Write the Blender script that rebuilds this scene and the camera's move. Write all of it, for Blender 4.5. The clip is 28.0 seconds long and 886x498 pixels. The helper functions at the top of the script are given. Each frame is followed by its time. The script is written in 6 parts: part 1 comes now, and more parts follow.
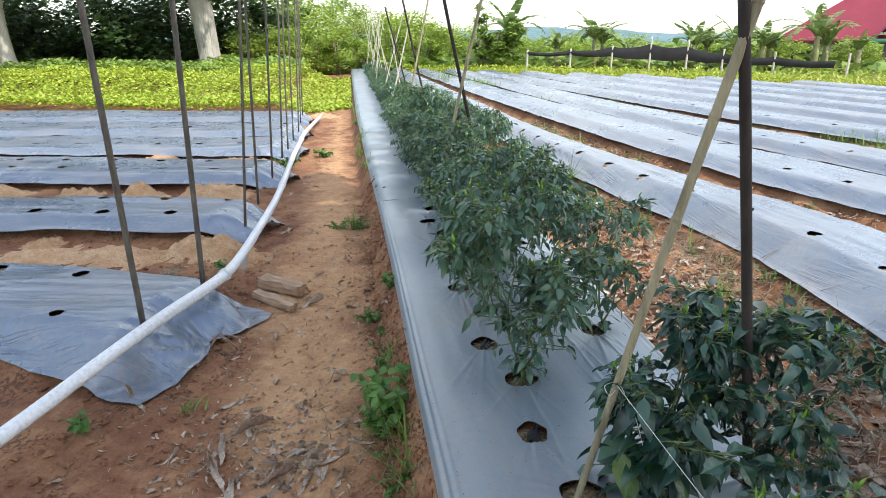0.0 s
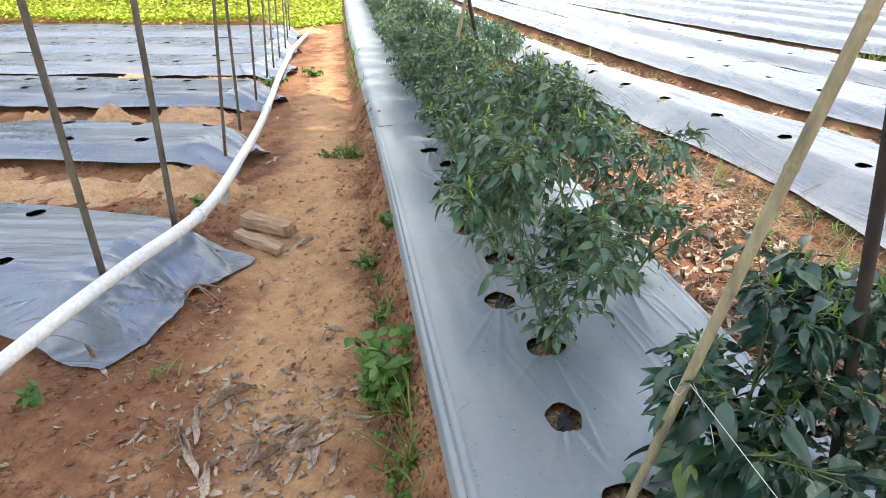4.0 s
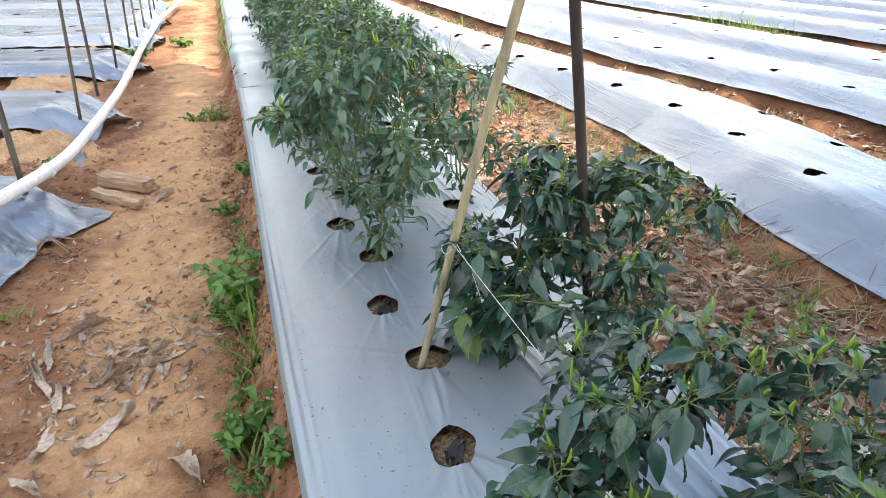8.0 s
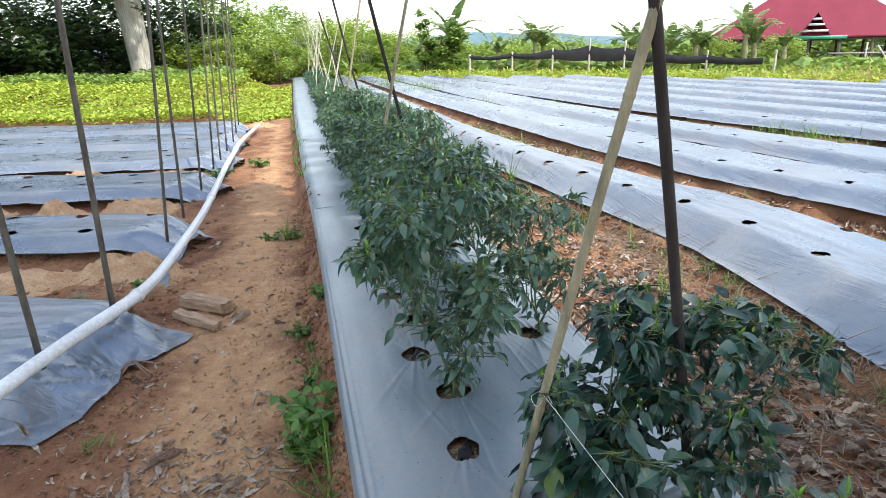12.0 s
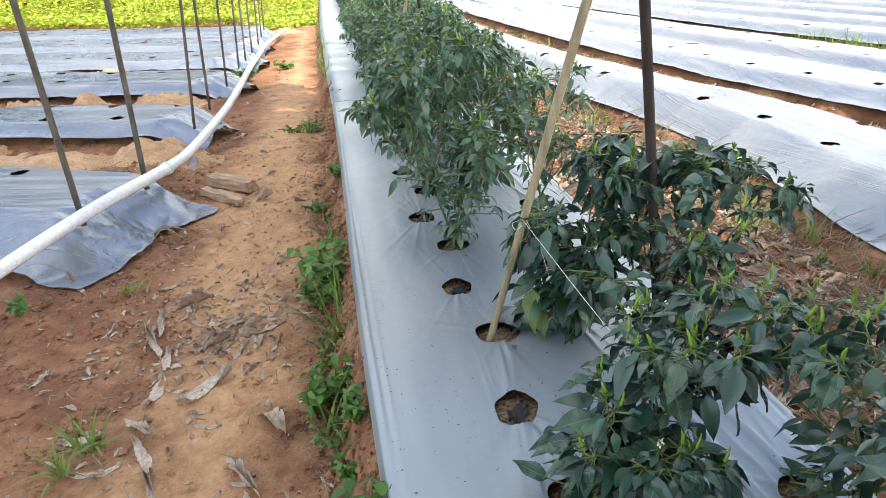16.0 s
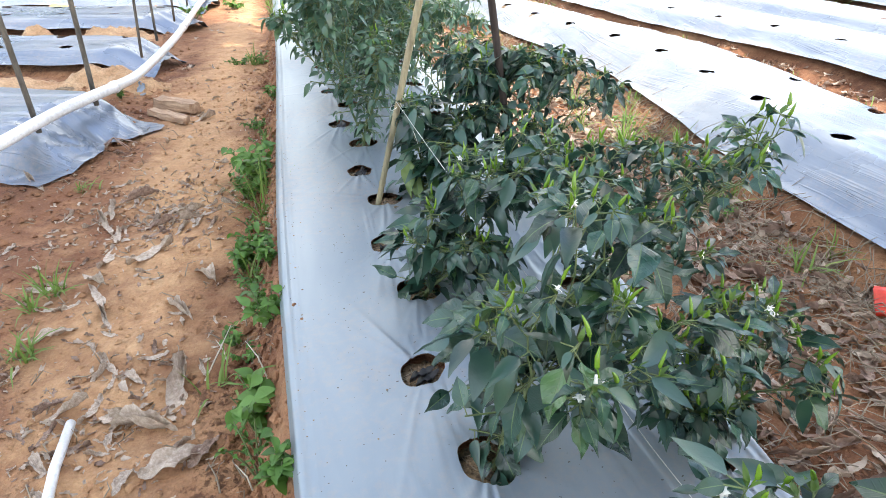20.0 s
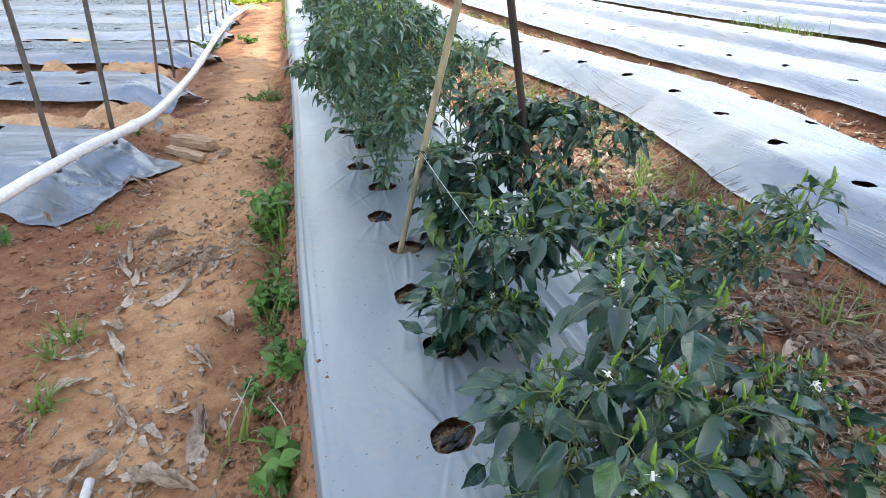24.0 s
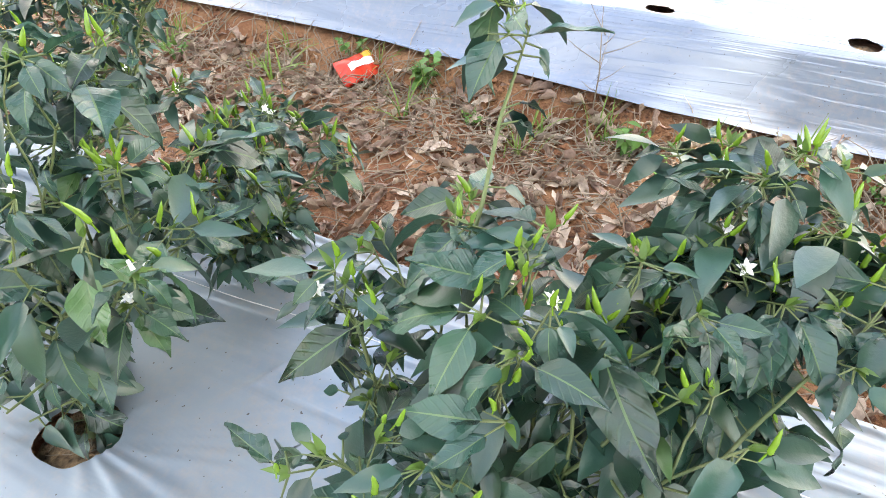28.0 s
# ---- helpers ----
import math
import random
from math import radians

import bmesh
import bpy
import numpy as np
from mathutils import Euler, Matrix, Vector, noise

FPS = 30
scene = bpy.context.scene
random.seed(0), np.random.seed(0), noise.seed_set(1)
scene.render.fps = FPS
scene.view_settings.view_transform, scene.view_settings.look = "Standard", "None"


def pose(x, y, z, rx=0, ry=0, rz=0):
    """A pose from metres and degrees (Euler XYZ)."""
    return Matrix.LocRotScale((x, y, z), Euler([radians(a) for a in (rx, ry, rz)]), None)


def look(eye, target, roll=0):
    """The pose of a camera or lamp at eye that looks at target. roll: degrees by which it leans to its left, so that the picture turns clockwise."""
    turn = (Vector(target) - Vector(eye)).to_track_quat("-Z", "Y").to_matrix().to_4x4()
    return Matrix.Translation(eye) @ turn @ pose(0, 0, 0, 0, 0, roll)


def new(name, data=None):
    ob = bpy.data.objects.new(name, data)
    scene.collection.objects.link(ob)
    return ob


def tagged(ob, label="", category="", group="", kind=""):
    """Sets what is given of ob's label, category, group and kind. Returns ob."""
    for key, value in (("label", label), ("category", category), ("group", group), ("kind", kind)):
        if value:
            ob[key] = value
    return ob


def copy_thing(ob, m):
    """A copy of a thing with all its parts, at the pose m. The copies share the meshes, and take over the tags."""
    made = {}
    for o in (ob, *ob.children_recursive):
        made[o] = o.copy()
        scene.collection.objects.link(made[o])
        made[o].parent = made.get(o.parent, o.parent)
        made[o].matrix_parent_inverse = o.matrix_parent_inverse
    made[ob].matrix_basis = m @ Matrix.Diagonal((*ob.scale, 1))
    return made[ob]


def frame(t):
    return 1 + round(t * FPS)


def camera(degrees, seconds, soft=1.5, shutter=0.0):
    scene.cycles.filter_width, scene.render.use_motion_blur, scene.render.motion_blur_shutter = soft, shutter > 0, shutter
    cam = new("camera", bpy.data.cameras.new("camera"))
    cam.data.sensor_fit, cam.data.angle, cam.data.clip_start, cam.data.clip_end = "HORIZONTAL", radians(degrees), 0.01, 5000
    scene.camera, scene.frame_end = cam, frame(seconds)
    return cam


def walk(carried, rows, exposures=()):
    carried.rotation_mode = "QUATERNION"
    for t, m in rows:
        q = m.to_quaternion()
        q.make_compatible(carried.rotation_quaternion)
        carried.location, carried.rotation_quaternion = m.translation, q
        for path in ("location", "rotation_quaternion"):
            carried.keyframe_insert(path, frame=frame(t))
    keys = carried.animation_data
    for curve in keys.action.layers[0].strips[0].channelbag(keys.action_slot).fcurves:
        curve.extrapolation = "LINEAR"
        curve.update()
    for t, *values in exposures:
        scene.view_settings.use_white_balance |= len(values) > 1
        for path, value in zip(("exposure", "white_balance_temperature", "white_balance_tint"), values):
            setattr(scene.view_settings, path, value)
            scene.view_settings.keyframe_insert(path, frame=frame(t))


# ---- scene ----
cam = camera(72.5, 28.0, 0.7)
PATH = [
    (0, (0.78, 0.334, 1.455), (1.045, 2.205, 0.801), -0.6),
    (0.5, (0.785, 0.337, 1.443), (1.039, 2.208, 0.785), -0.5),
    (1, (0.766, 0.443, 1.43), (1.017, 2.306, 0.746), -0.4),
    (1.5, (0.738, 0.577, 1.388), (0.975, 2.428, 0.671), -0.5),
    (2, (0.703, 0.64, 1.394), (0.953, 2.47, 0.627), -0.4),
    (2.5, (0.752, 0.666, 1.373), (1.002, 2.467, 0.541), -0.4),
    (3, (0.801, 0.725, 1.384), (1.058, 2.51, 0.519), -0.3),
    (3.5, (0.797, 0.734, 1.391), (1.056, 2.51, 0.509), -0.4),
    (5.5, (0.777, 0.655, 1.314), (1.096, 2.414, 0.416), -1.2),
    (6, (0.81, 0.586, 1.286), (1.189, 2.326, 0.375), -1.0),
    (6.5, (0.87, 0.482, 1.269), (1.293, 2.195, 0.327), -0.5),
    (7, (0.918, 0.398, 1.264), (1.385, 2.088, 0.302), -0.0),
    (7.5, (0.942, 0.362, 1.26), (1.445, 2.037, 0.289), 0.3),
    (8, (0.974, 0.372, 1.303), (1.524, 2.045, 0.356), 0.3),
    (8.5, (0.996, 0.398, 1.345), (1.608, 2.107, 0.504), 0.1),
    (9, (1.001, 0.42, 1.376), (1.658, 2.158, 0.636), 0.0),
    (9.5, (0.973, 0.45, 1.405), (1.63, 2.212, 0.726), 0.1),
    (10, (0.955, 0.464, 1.406), (1.564, 2.251, 0.748), -0.3),
    (10.5, (0.946, 0.463, 1.39), (1.504, 2.271, 0.741), -0.7),
    (11, (0.934, 0.471, 1.398), (1.423, 2.3, 0.753), -1.4),
    (11.5, (0.923, 0.465, 1.403), (1.358, 2.308, 0.76), -1.8),
    (12, (0.918, 0.454, 1.397), (1.332, 2.304, 0.759), -1.9),
    (12.5, (0.911, 0.451, 1.388), (1.29, 2.309, 0.751), -2.1),
    (14.5, (0.953, 0.449, 1.29), (1.239, 2.277, 0.53), -2.0),
    (15, (0.978, 0.425, 1.243), (1.264, 2.229, 0.427), -1.8),
    (15.5, (0.985, 0.352, 1.234), (1.273, 2.138, 0.382), -1.8),
    (16, (0.959, 0.217, 1.236), (1.257, 1.994, 0.368), -1.7),
    (16.5, (0.918, 0.044, 1.247), (1.228, 1.807, 0.355), -1.6),
    (17, (0.928, -0.041, 1.236), (1.252, 1.704, 0.314), -1.5),
    (17.5, (0.992, -0.148, 1.208), (1.323, 1.576, 0.25), -1.4),
    (18, (1.039, -0.239, 1.216), (1.382, 1.477, 0.247), -0.9),
    (18.5, (1.066, -0.29, 1.216), (1.418, 1.42, 0.24), -0.7),
    (19, (1.096, -0.328, 1.202), (1.461, 1.375, 0.219), -0.5),
    (19.5, (1.108, -0.348, 1.194), (1.486, 1.346, 0.202), -0.4),
    (20, (1.106, -0.348, 1.191), (1.495, 1.343, 0.197), -0.2),
    (20.5, (1.11, -0.351, 1.186), (1.505, 1.337, 0.189), -0.1),
    (22.5, (1.104, -0.322, 1.201), (1.512, 1.358, 0.195), 0.3),
    (23, (1.087, -0.309, 1.224), (1.492, 1.378, 0.227), 0.2),
    (23.5, (1.073, -0.297, 1.239), (1.468, 1.412, 0.279), 0.1),
    (24, (1.059, -0.283, 1.254), (1.442, 1.452, 0.336), -0.0),
    (24.5, (1.064, -0.288, 1.246), (1.442, 1.457, 0.345), -0.0),
    (25, (1.107, -0.333, 1.193), (1.543, 1.393, 0.281), -0.3),
    (25.5, (1.136, -0.37, 1.155), (1.734, 1.269, 0.176), -0.8),
    (26, (1.148, -0.352, 1.131), (1.956, 1.114, 0.037), -1.6),
    (26.5, (1.15, -0.287, 1.107), (2.225, 0.911, -0.079), -2.2),
    (27, (1.152, -0.252, 1.081), (2.401, 0.675, -0.178), -1.1),
    (27.5, (1.16, -0.263, 1.09), (2.455, 0.486, -0.237), -0.8),
    (28, (1.173, -0.288, 1.078), (2.495, 0.348, -0.281), -0.8),
]
EXPOSURE = [(0, 1.2, 6350, 8), (2.5, 1.56, 6850, 9), (3.5, 1.62, 6950, 10), (8, 1.9, 6950, 10), (9.2, 0.98, 6750, 8.5), (10.3, 0.87, 6300, 8), (11.2, 1.24, 6250, 8), (12.5, 1.26, 6250, 8), (15, 1.68, 6850, 10), (17, 1.8, 6900, 10), (20, 2.14, 6650, 10), (22.5, 1.98, 6550, 10), (24, 1.72, 6450, 9), (25, 1.95, 6450, 9), (26.2, 2.38, 6750, 9.5), (28, 2.76, 7350, 12)]
walk(cam, [(t, look(eye, target, roll)) for t, eye, target, roll in PATH], EXPOSURE)

# ---- sky, sun, exposure ----
SUN_AZ, SUN_EL = 146.0, 52.0          # degrees: compass bearing from +y clockwise, height
world = bpy.data.worlds.new("sky")
scene.world = world
world.use_nodes = True
wt = world.node_tree
bg = wt.nodes["Background"]
sky = wt.nodes.new("ShaderNodeTexSky")
sky.sky_type = "NISHITA"
sky.sun_disc = False
sky.sun_elevation, sky.sun_rotation = radians(SUN_EL), radians(SUN_AZ)
sky.air_density, sky.dust_density, sky.ozone_density = 1.0, 1.2, 1.5
# broken white cloud over the blue
tc = wt.nodes.new("ShaderNodeTexCoord")
cn = wt.nodes.new("ShaderNodeTexNoise")
cn.inputs["Scale"].default_value, cn.inputs["Detail"].default_value, cn.inputs["Roughness"].default_value = 1.7, 6.0, 0.55
cr = wt.nodes.new("ShaderNodeValToRGB")
cr.color_ramp.elements[0].position, cr.color_ramp.elements[1].position = 0.42, 0.66
cm = wt.nodes.new("ShaderNodeMix")
cm.data_type = "RGBA"
cm.inputs[7].default_value = (7.2, 6.95, 6.5, 1)
wt.links.new(tc.outputs["Generated"], cn.inputs["Vector"])
wt.links.new(cn.outputs["Fac"], cr.inputs["Fac"])
wt.links.new(cr.outputs["Color"], cm.inputs[0])
wt.links.new(sky.outputs["Color"], cm.inputs[6])
wt.links.new(cm.outputs[2], bg.inputs["Color"])
bg.inputs["Strength"].default_value = 0.15

sun = new("sun", bpy.data.lights.new("sun", "SUN"))
sun.data.energy, sun.data.angle, sun.data.color = 2.3, radians(0.6), (1.0, 0.94, 0.85)
sdir = Vector((math.sin(radians(SUN_AZ)) * math.cos(radians(SUN_EL)), math.cos(radians(SUN_AZ)) * math.cos(radians(SUN_EL)), math.sin(radians(SUN_EL))))
sun.matrix_world = look(sdir * 60, (0, 0, 0))

# ---- numeric noise ----
TABLES = [np.random.RandomState(11 + k).rand(256, 256) * 2 - 1 for k in range(4)]


def vn(x, y, k=0):
    """Smooth value noise, -1 to 1, one cell a unit."""
    x, y = np.asarray(x, float), np.asarray(y, float)
    xi, yi = np.floor(x).astype(int), np.floor(y).astype(int)
    fx, fy = x - xi, y - yi
    fx, fy = fx * fx * (3 - 2 * fx), fy * fy * (3 - 2 * fy)
    t = TABLES[k % 4]
    a, b = t[xi & 255, yi & 255], t[(xi + 1) & 255, yi & 255]
    c, d = t[xi & 255, (yi + 1) & 255], t[(xi + 1) & 255, (yi + 1) & 255]
    return (a * (1 - fx) + b * fx) * (1 - fy) + (c * (1 - fx) + d * fx) * fy


def fbm(x, y, octaves=4, k=0):
    total, amp, f = 0, 0.5, 1.0
    for i in range(octaves):
        total = total + amp * vn(x * f + 17.3 * i, y * f - 9.1 * i, k + i)
        amp, f = amp * 0.5, f * 2.1
    return total


def smooth(a, b, x):
    t = np.clip((np.asarray(x, float) - a) / (b - a), 0, 1)
    return t * t * (3 - 2 * t)


# ---- materials ----
class Mat:
    """A node material with short calls."""

    def __init__(self, name, colour=(0.5, 0.5, 0.5), rough=0.7, metal=0.0):
        self.m = bpy.data.materials.new(name)
        self.m.use_nodes = True
        self.t = self.m.node_tree
        self.p = self.t.nodes["Principled BSDF"]
        self.set("Base Color", (*colour, 1))
        self.set("Roughness", rough)
        self.set("Metallic", metal)
        self.height = None

    def set(self, socket, value):
        self.p.inputs[socket].default_value = value
        return self

    def node(self, kind, **inputs):
        n = self.t.nodes.new(kind)
        for key, value in inputs.items():
            n.inputs[key.replace("_", " ")].default_value = value
        return n

    def link(self, a, b):
        self.t.links.new(a, b)

    def coords(self, scale=(1, 1, 1), kind="Object"):
        tc = self.t.nodes.new("ShaderNodeTexCoord")
        mp = self.node("ShaderNodeMapping")
        mp.inputs["Scale"].default_value = scale
        self.link(tc.outputs[kind], mp.inputs["Vector"])
        return mp.outputs["Vector"]

    def world(self, scale=(1, 1, 1)):
        g = self.t.nodes.new("ShaderNodeNewGeometry")
        mp = self.node("ShaderNodeMapping")
        mp.inputs["Scale"].default_value = scale
        self.link(g.outputs["Position"], mp.inputs["Vector"])
        return mp.outputs["Vector"]

    def noise(self, vec, scale, detail=4.0, rough=0.55, distort=0.0):
        n = self.node("ShaderNodeTexNoise", Scale=scale, Detail=detail, Roughness=rough, Distortion=distort)
        self.link(vec, n.inputs["Vector"])
        return n.outputs["Fac"]

    def ramp(self, fac, stops):
        r = self.t.nodes.new("ShaderNodeValToRGB")
        el = r.color_ramp.elements
        while len(el) < len(stops):
            el.new(0.5)
        for e, (p, c) in zip(el, stops):
            e.position = p
            e.color = (*c, 1) if len(c) == 3 else c
        self.link(fac, r.inputs["Fac"])
        return r.outputs["Color"]

    def mix(self, fac, a, b, mode="MIX"):
        n = self.t.nodes.new("ShaderNodeMix")
        n.data_type, n.blend_type = "RGBA", mode
        for v, s in ((fac, n.inputs[0]), (a, n.inputs[6]), (b, n.inputs[7])):
            if hasattr(v, "default_value"):
                self.link(v, s)
            else:
                s.default_value = v if not isinstance(v, tuple) else (*v, 1)[:4]
        return n.outputs[2]

    def sum(self, op, a, b=0.0):
        n = self.t.nodes.new("ShaderNodeMath")
        n.operation = op
        for v, s in ((a, n.inputs[0]), (b, n.inputs[1])):
            if hasattr(v, "default_value"):
                self.link(v, s)
            else:
                s.default_value = v
        return n.outputs[0]

    def colour(self, out):
        self.link(out, self.p.inputs["Base Color"])
        return self

    def rough(self, out):
        self.link(out, self.p.inputs["Roughness"])
        return self

    def bump(self, fac, strength=0.4, distance=0.01):
        b = self.node("ShaderNodeBump", Strength=strength, Distance=distance)
        self.link(fac, b.inputs["Height"])
        if self.height is not None:
            self.link(self.height, b.inputs["Normal"])
        self.height = b.outputs["Normal"]
        self.link(self.height, self.p.inputs["Normal"])
        return self

    def random(self):
        return self.t.nodes.new("ShaderNodeObjectInfo").outputs["Random"]

    def island(self):
        return self.t.nodes.new("ShaderNodeNewGeometry").outputs["Random Per Island"]


def grey(v):
    return (v, v, v)


def make_soil():
    m = Mat("red_soil", rough=0.95)
    v = m.world()
    big, mid, fine = m.noise(v, 1.1, 5, 0.6), m.noise(v, 7, 6, 0.65), m.noise(v, 85, 6, 0.75)
    base = m.ramp(big, [(0.34, (0.135, 0.054, 0.026)), (0.46, (0.215, 0.092, 0.043)), (0.58, (0.315, 0.157, 0.076)), (0.68, (0.43, 0.245, 0.13))])
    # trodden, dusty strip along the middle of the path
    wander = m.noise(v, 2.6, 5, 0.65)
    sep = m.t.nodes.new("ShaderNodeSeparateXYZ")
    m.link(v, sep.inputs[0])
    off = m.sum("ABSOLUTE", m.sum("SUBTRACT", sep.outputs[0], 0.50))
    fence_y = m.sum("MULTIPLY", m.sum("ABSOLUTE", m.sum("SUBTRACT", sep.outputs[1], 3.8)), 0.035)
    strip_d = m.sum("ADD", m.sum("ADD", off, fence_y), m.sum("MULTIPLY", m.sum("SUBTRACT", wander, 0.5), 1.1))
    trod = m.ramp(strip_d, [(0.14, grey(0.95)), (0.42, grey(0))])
    base = m.mix(m.ramp(mid, [(0.48, grey(0)), (0.68, grey(0.4))]), base, (0.5, 0.28, 0.145))
    base = m.mix(m.ramp(m.noise(v, 23, 6, 0.75), [(0.52, grey(0)), (0.64, grey(0.75))]), base, (0.19, 0.075, 0.034))
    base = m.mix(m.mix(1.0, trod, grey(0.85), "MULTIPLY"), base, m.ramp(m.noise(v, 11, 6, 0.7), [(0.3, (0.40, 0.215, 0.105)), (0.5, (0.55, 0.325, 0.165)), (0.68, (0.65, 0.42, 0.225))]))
    base = m.mix(m.ramp(m.noise(v, 60, 4, 0.7), [(0.6, grey(0)), (0.7, grey(0.3))]), base, (0.6, 0.41, 0.25))
    base = m.mix(1.0, base, m.ramp(fine, [(0.3, grey(0.78)), (0.6, grey(1.05))]), "MULTIPLY")
    pits = m.ramp(m.mix(1.0, m.noise(v, 55, 3, 0.6), m.noise(v, 4.5, 3), "MULTIPLY"), [(0.30, grey(0)), (0.37, grey(0.8))])
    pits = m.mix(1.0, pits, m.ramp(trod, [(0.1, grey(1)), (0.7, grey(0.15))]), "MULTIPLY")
    base = m.mix(pits, base, (0.085, 0.036, 0.018))
    m.colour(base).bump(m.sum("MULTIPLY", pits, -1.0), 0.6, 0.008).bump(mid, 0.8, 0.03).bump(m.noise(v, 30, 5, 0.7), 0.8, 0.014).bump(fine, 0.6, 0.006)
    return m.m


def make_clod():
    m = Mat("dry_clod", rough=0.95)
    v = m.world()
    n, f = m.noise(v, 9, 5), m.noise(v, 70, 4, 0.7)
    m.colour(m.mix(1.0, m.ramp(n, [(0.3, (0.42, 0.235, 0.115)), (0.7, (0.6, 0.4, 0.23))]), m.ramp(f, [(0.3, grey(0.6)), (0.6, grey(1.05))]), "MULTIPLY"))
    m.bump(n, 0.5, 0.02).bump(f, 0.6, 0.008)
    return m.m


def make_film(name, stretch_amt, fold_amt, r0, r1, tone=1.0, metal=0.42, blue=1.0, spec=0.5):
    """Silver mulch film: dull metallic sheen, stretch lines along the bed, dust and specks."""
    m = Mat(name, (0.4, 0.41, 0.44), 0.3, metal)
    v = m.coords((1, 1, 1))
    stretch = m.noise(m.coords((40, 0.7, 5)), 1.0, 4, 0.6, 0.15)
    fold = m.noise(m.coords((6, 1.4, 3)), 1.0, 4, 0.55, 0.4)
    dust, fine = m.noise(v, 1.7, 5), m.noise(v, 45, 4, 0.7)
    clean = m.ramp(fold, [(0.3, (0.248 * tone, 0.306 * tone, 0.39 * tone * blue)), (0.7, (0.33 * tone, 0.384 * tone, 0.46 * tone * blue))])
    soil = m.ramp(m.mix(1.0, dust, fine, "MULTIPLY"), [(0.24, grey(0)), (0.42, grey(0.4))])
    base = m.mix(soil, clean, (0.40, 0.335, 0.28))
    specks = m.ramp(m.noise(v, 120, 1, 0.4), [(0.755, grey(0)), (0.775, grey(0.85))])
    m.colour(m.mix(specks, base, (0.08, 0.065, 0.055)))
    m.rough(m.ramp(dust, [(0.3, grey(r0)), (0.7, grey(r1))]))
    m.set("Specular IOR Level", spec)
    patch = m.ramp(m.noise(v, 2.2, 3), [(0.4, grey(0.05)), (0.65, grey(1))])
    # thin drawn-out wrinkles that run with the bed
    thin = m.ramp(m.noise(m.coords((22, 0.5, 3)), 1.0, 3, 0.55, 0.25), [(0.455, grey(0)), (0.49, grey(1)), (0.50, grey(1)), (0.535, grey(0))])
    pull = m.ramp(m.noise(v, 1.3, 3), [(0.42, grey(0)), (0.6, grey(1))])
    m.bump(fold, fold_amt, 0.02).bump(m.mix(1.0, stretch, patch, "MULTIPLY"), stretch_amt, 0.006).bump(m.mix(1.0, thin, pull, "MULTIPLY"), stretch_amt * 1.6, 0.008).bump(fine, 0.08, 0.002)
    return m.m


def leaf_material(name, dark, mid, light, rough=0.42, trans=0.25, per_object=True, veined=False, spec=0.45):
    m = Mat(name, mid, rough)
    r = m.random() if per_object else m.island()
    v = m.world()
    patch = m.noise(v, 9, 3)
    base = m.ramp(r, [(0.0, dark), (0.55, mid), (0.95, mid), (1.0, tuple(0.7 * c for c in light))])
    base = m.mix(m.ramp(patch, [(0.4, grey(0)), (0.8, grey(0.3))]), base, light)
    vein = m.noise(v, 140, 3, 0.6)
    if veined:
        sep = m.t.nodes.new("ShaderNodeSeparateXYZ")
        m.link(m.coords(), sep.inputs[0])
        run = m.sum("SUBTRACT", sep.outputs[1], m.sum("MULTIPLY", m.sum("ABSOLUTE", sep.outputs[0]), 1.1))
        rib = m.ramp(m.sum("SINE", m.sum("MULTIPLY", run, 46.0)), [(0.55, grey(0)), (1.0, grey(1))])
        base = m.mix(m.mix(1.0, rib, grey(0.06), "MULTIPLY"), base, light)
        dusty = m.ramp(m.noise(v, 55, 4, 0.7), [(0.62, grey(0)), (0.76, grey(0.14))])
        base = m.mix(dusty, base, (0.2, 0.24, 0.22))
        m.rough(m.ramp(m.noise(v, 30, 3), [(0.35, grey(rough * 0.75)), (0.7, grey(rough * 1.5))]))
        m.bump(rib, 0.2, 0.003)
    m.colour(base).bump(vein, 0.25, 0.002)
    m.set("Specular IOR Level", spec)
    tr = m.node("ShaderNodeBsdfTranslucent")
    m.link(base, tr.inputs["Color"])
    mx = m.t.nodes.new("ShaderNodeMixShader")
    mx.inputs[0].default_value = trans
    m.link(m.p.outputs[0], mx.inputs[1])
    m.link(tr.outputs[0], mx.inputs[2])
    m.link(mx.outputs[0], m.t.nodes["Material Output"].inputs["Surface"])
    return m.m


def plain(name, a, b, rough=0.7, metal=0.0, scale=8.0, stretch=(1, 1, 1), bump=0.3, dist=0.004, fine=60):
    m = Mat(name, a, rough, metal)
    v = m.coords(stretch)
    n, f = m.noise(v, scale, 5, 0.6), m.noise(v, fine, 4, 0.65)
    m.colour(m.mix(1.0, m.ramp(n, [(0.3, a), (0.7, b)]), m.ramp(f, [(0.3, grey(0.78)), (0.65, grey(1.06))]), "MULTIPLY"))
    m.bump(n, bump, dist).bump(f, bump, dist * 0.5)
    return m.m


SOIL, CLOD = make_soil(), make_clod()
FILM_TAUT, FILM = make_film("taut_mulch_film", 0.012, 0.12, 0.33, 0.45, 0.86, 0.36, 0.92, 0.25), make_film("wrinkled_mulch_film", 0.3, 0.75, 0.22, 0.36, 0.7)
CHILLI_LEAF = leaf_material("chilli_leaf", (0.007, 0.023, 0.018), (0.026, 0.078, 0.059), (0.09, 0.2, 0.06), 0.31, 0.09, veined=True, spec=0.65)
# same leaf for the row further on, sunlight put into its lighter green
CHILLI_FOLIAGE_LIT = leaf_material("lit_chilli_foliage", (0.03, 0.072, 0.044), (0.066, 0.148, 0.088), (0.18, 0.3, 0.1), 0.3, 0.25, per_object=False, spec=0.8)
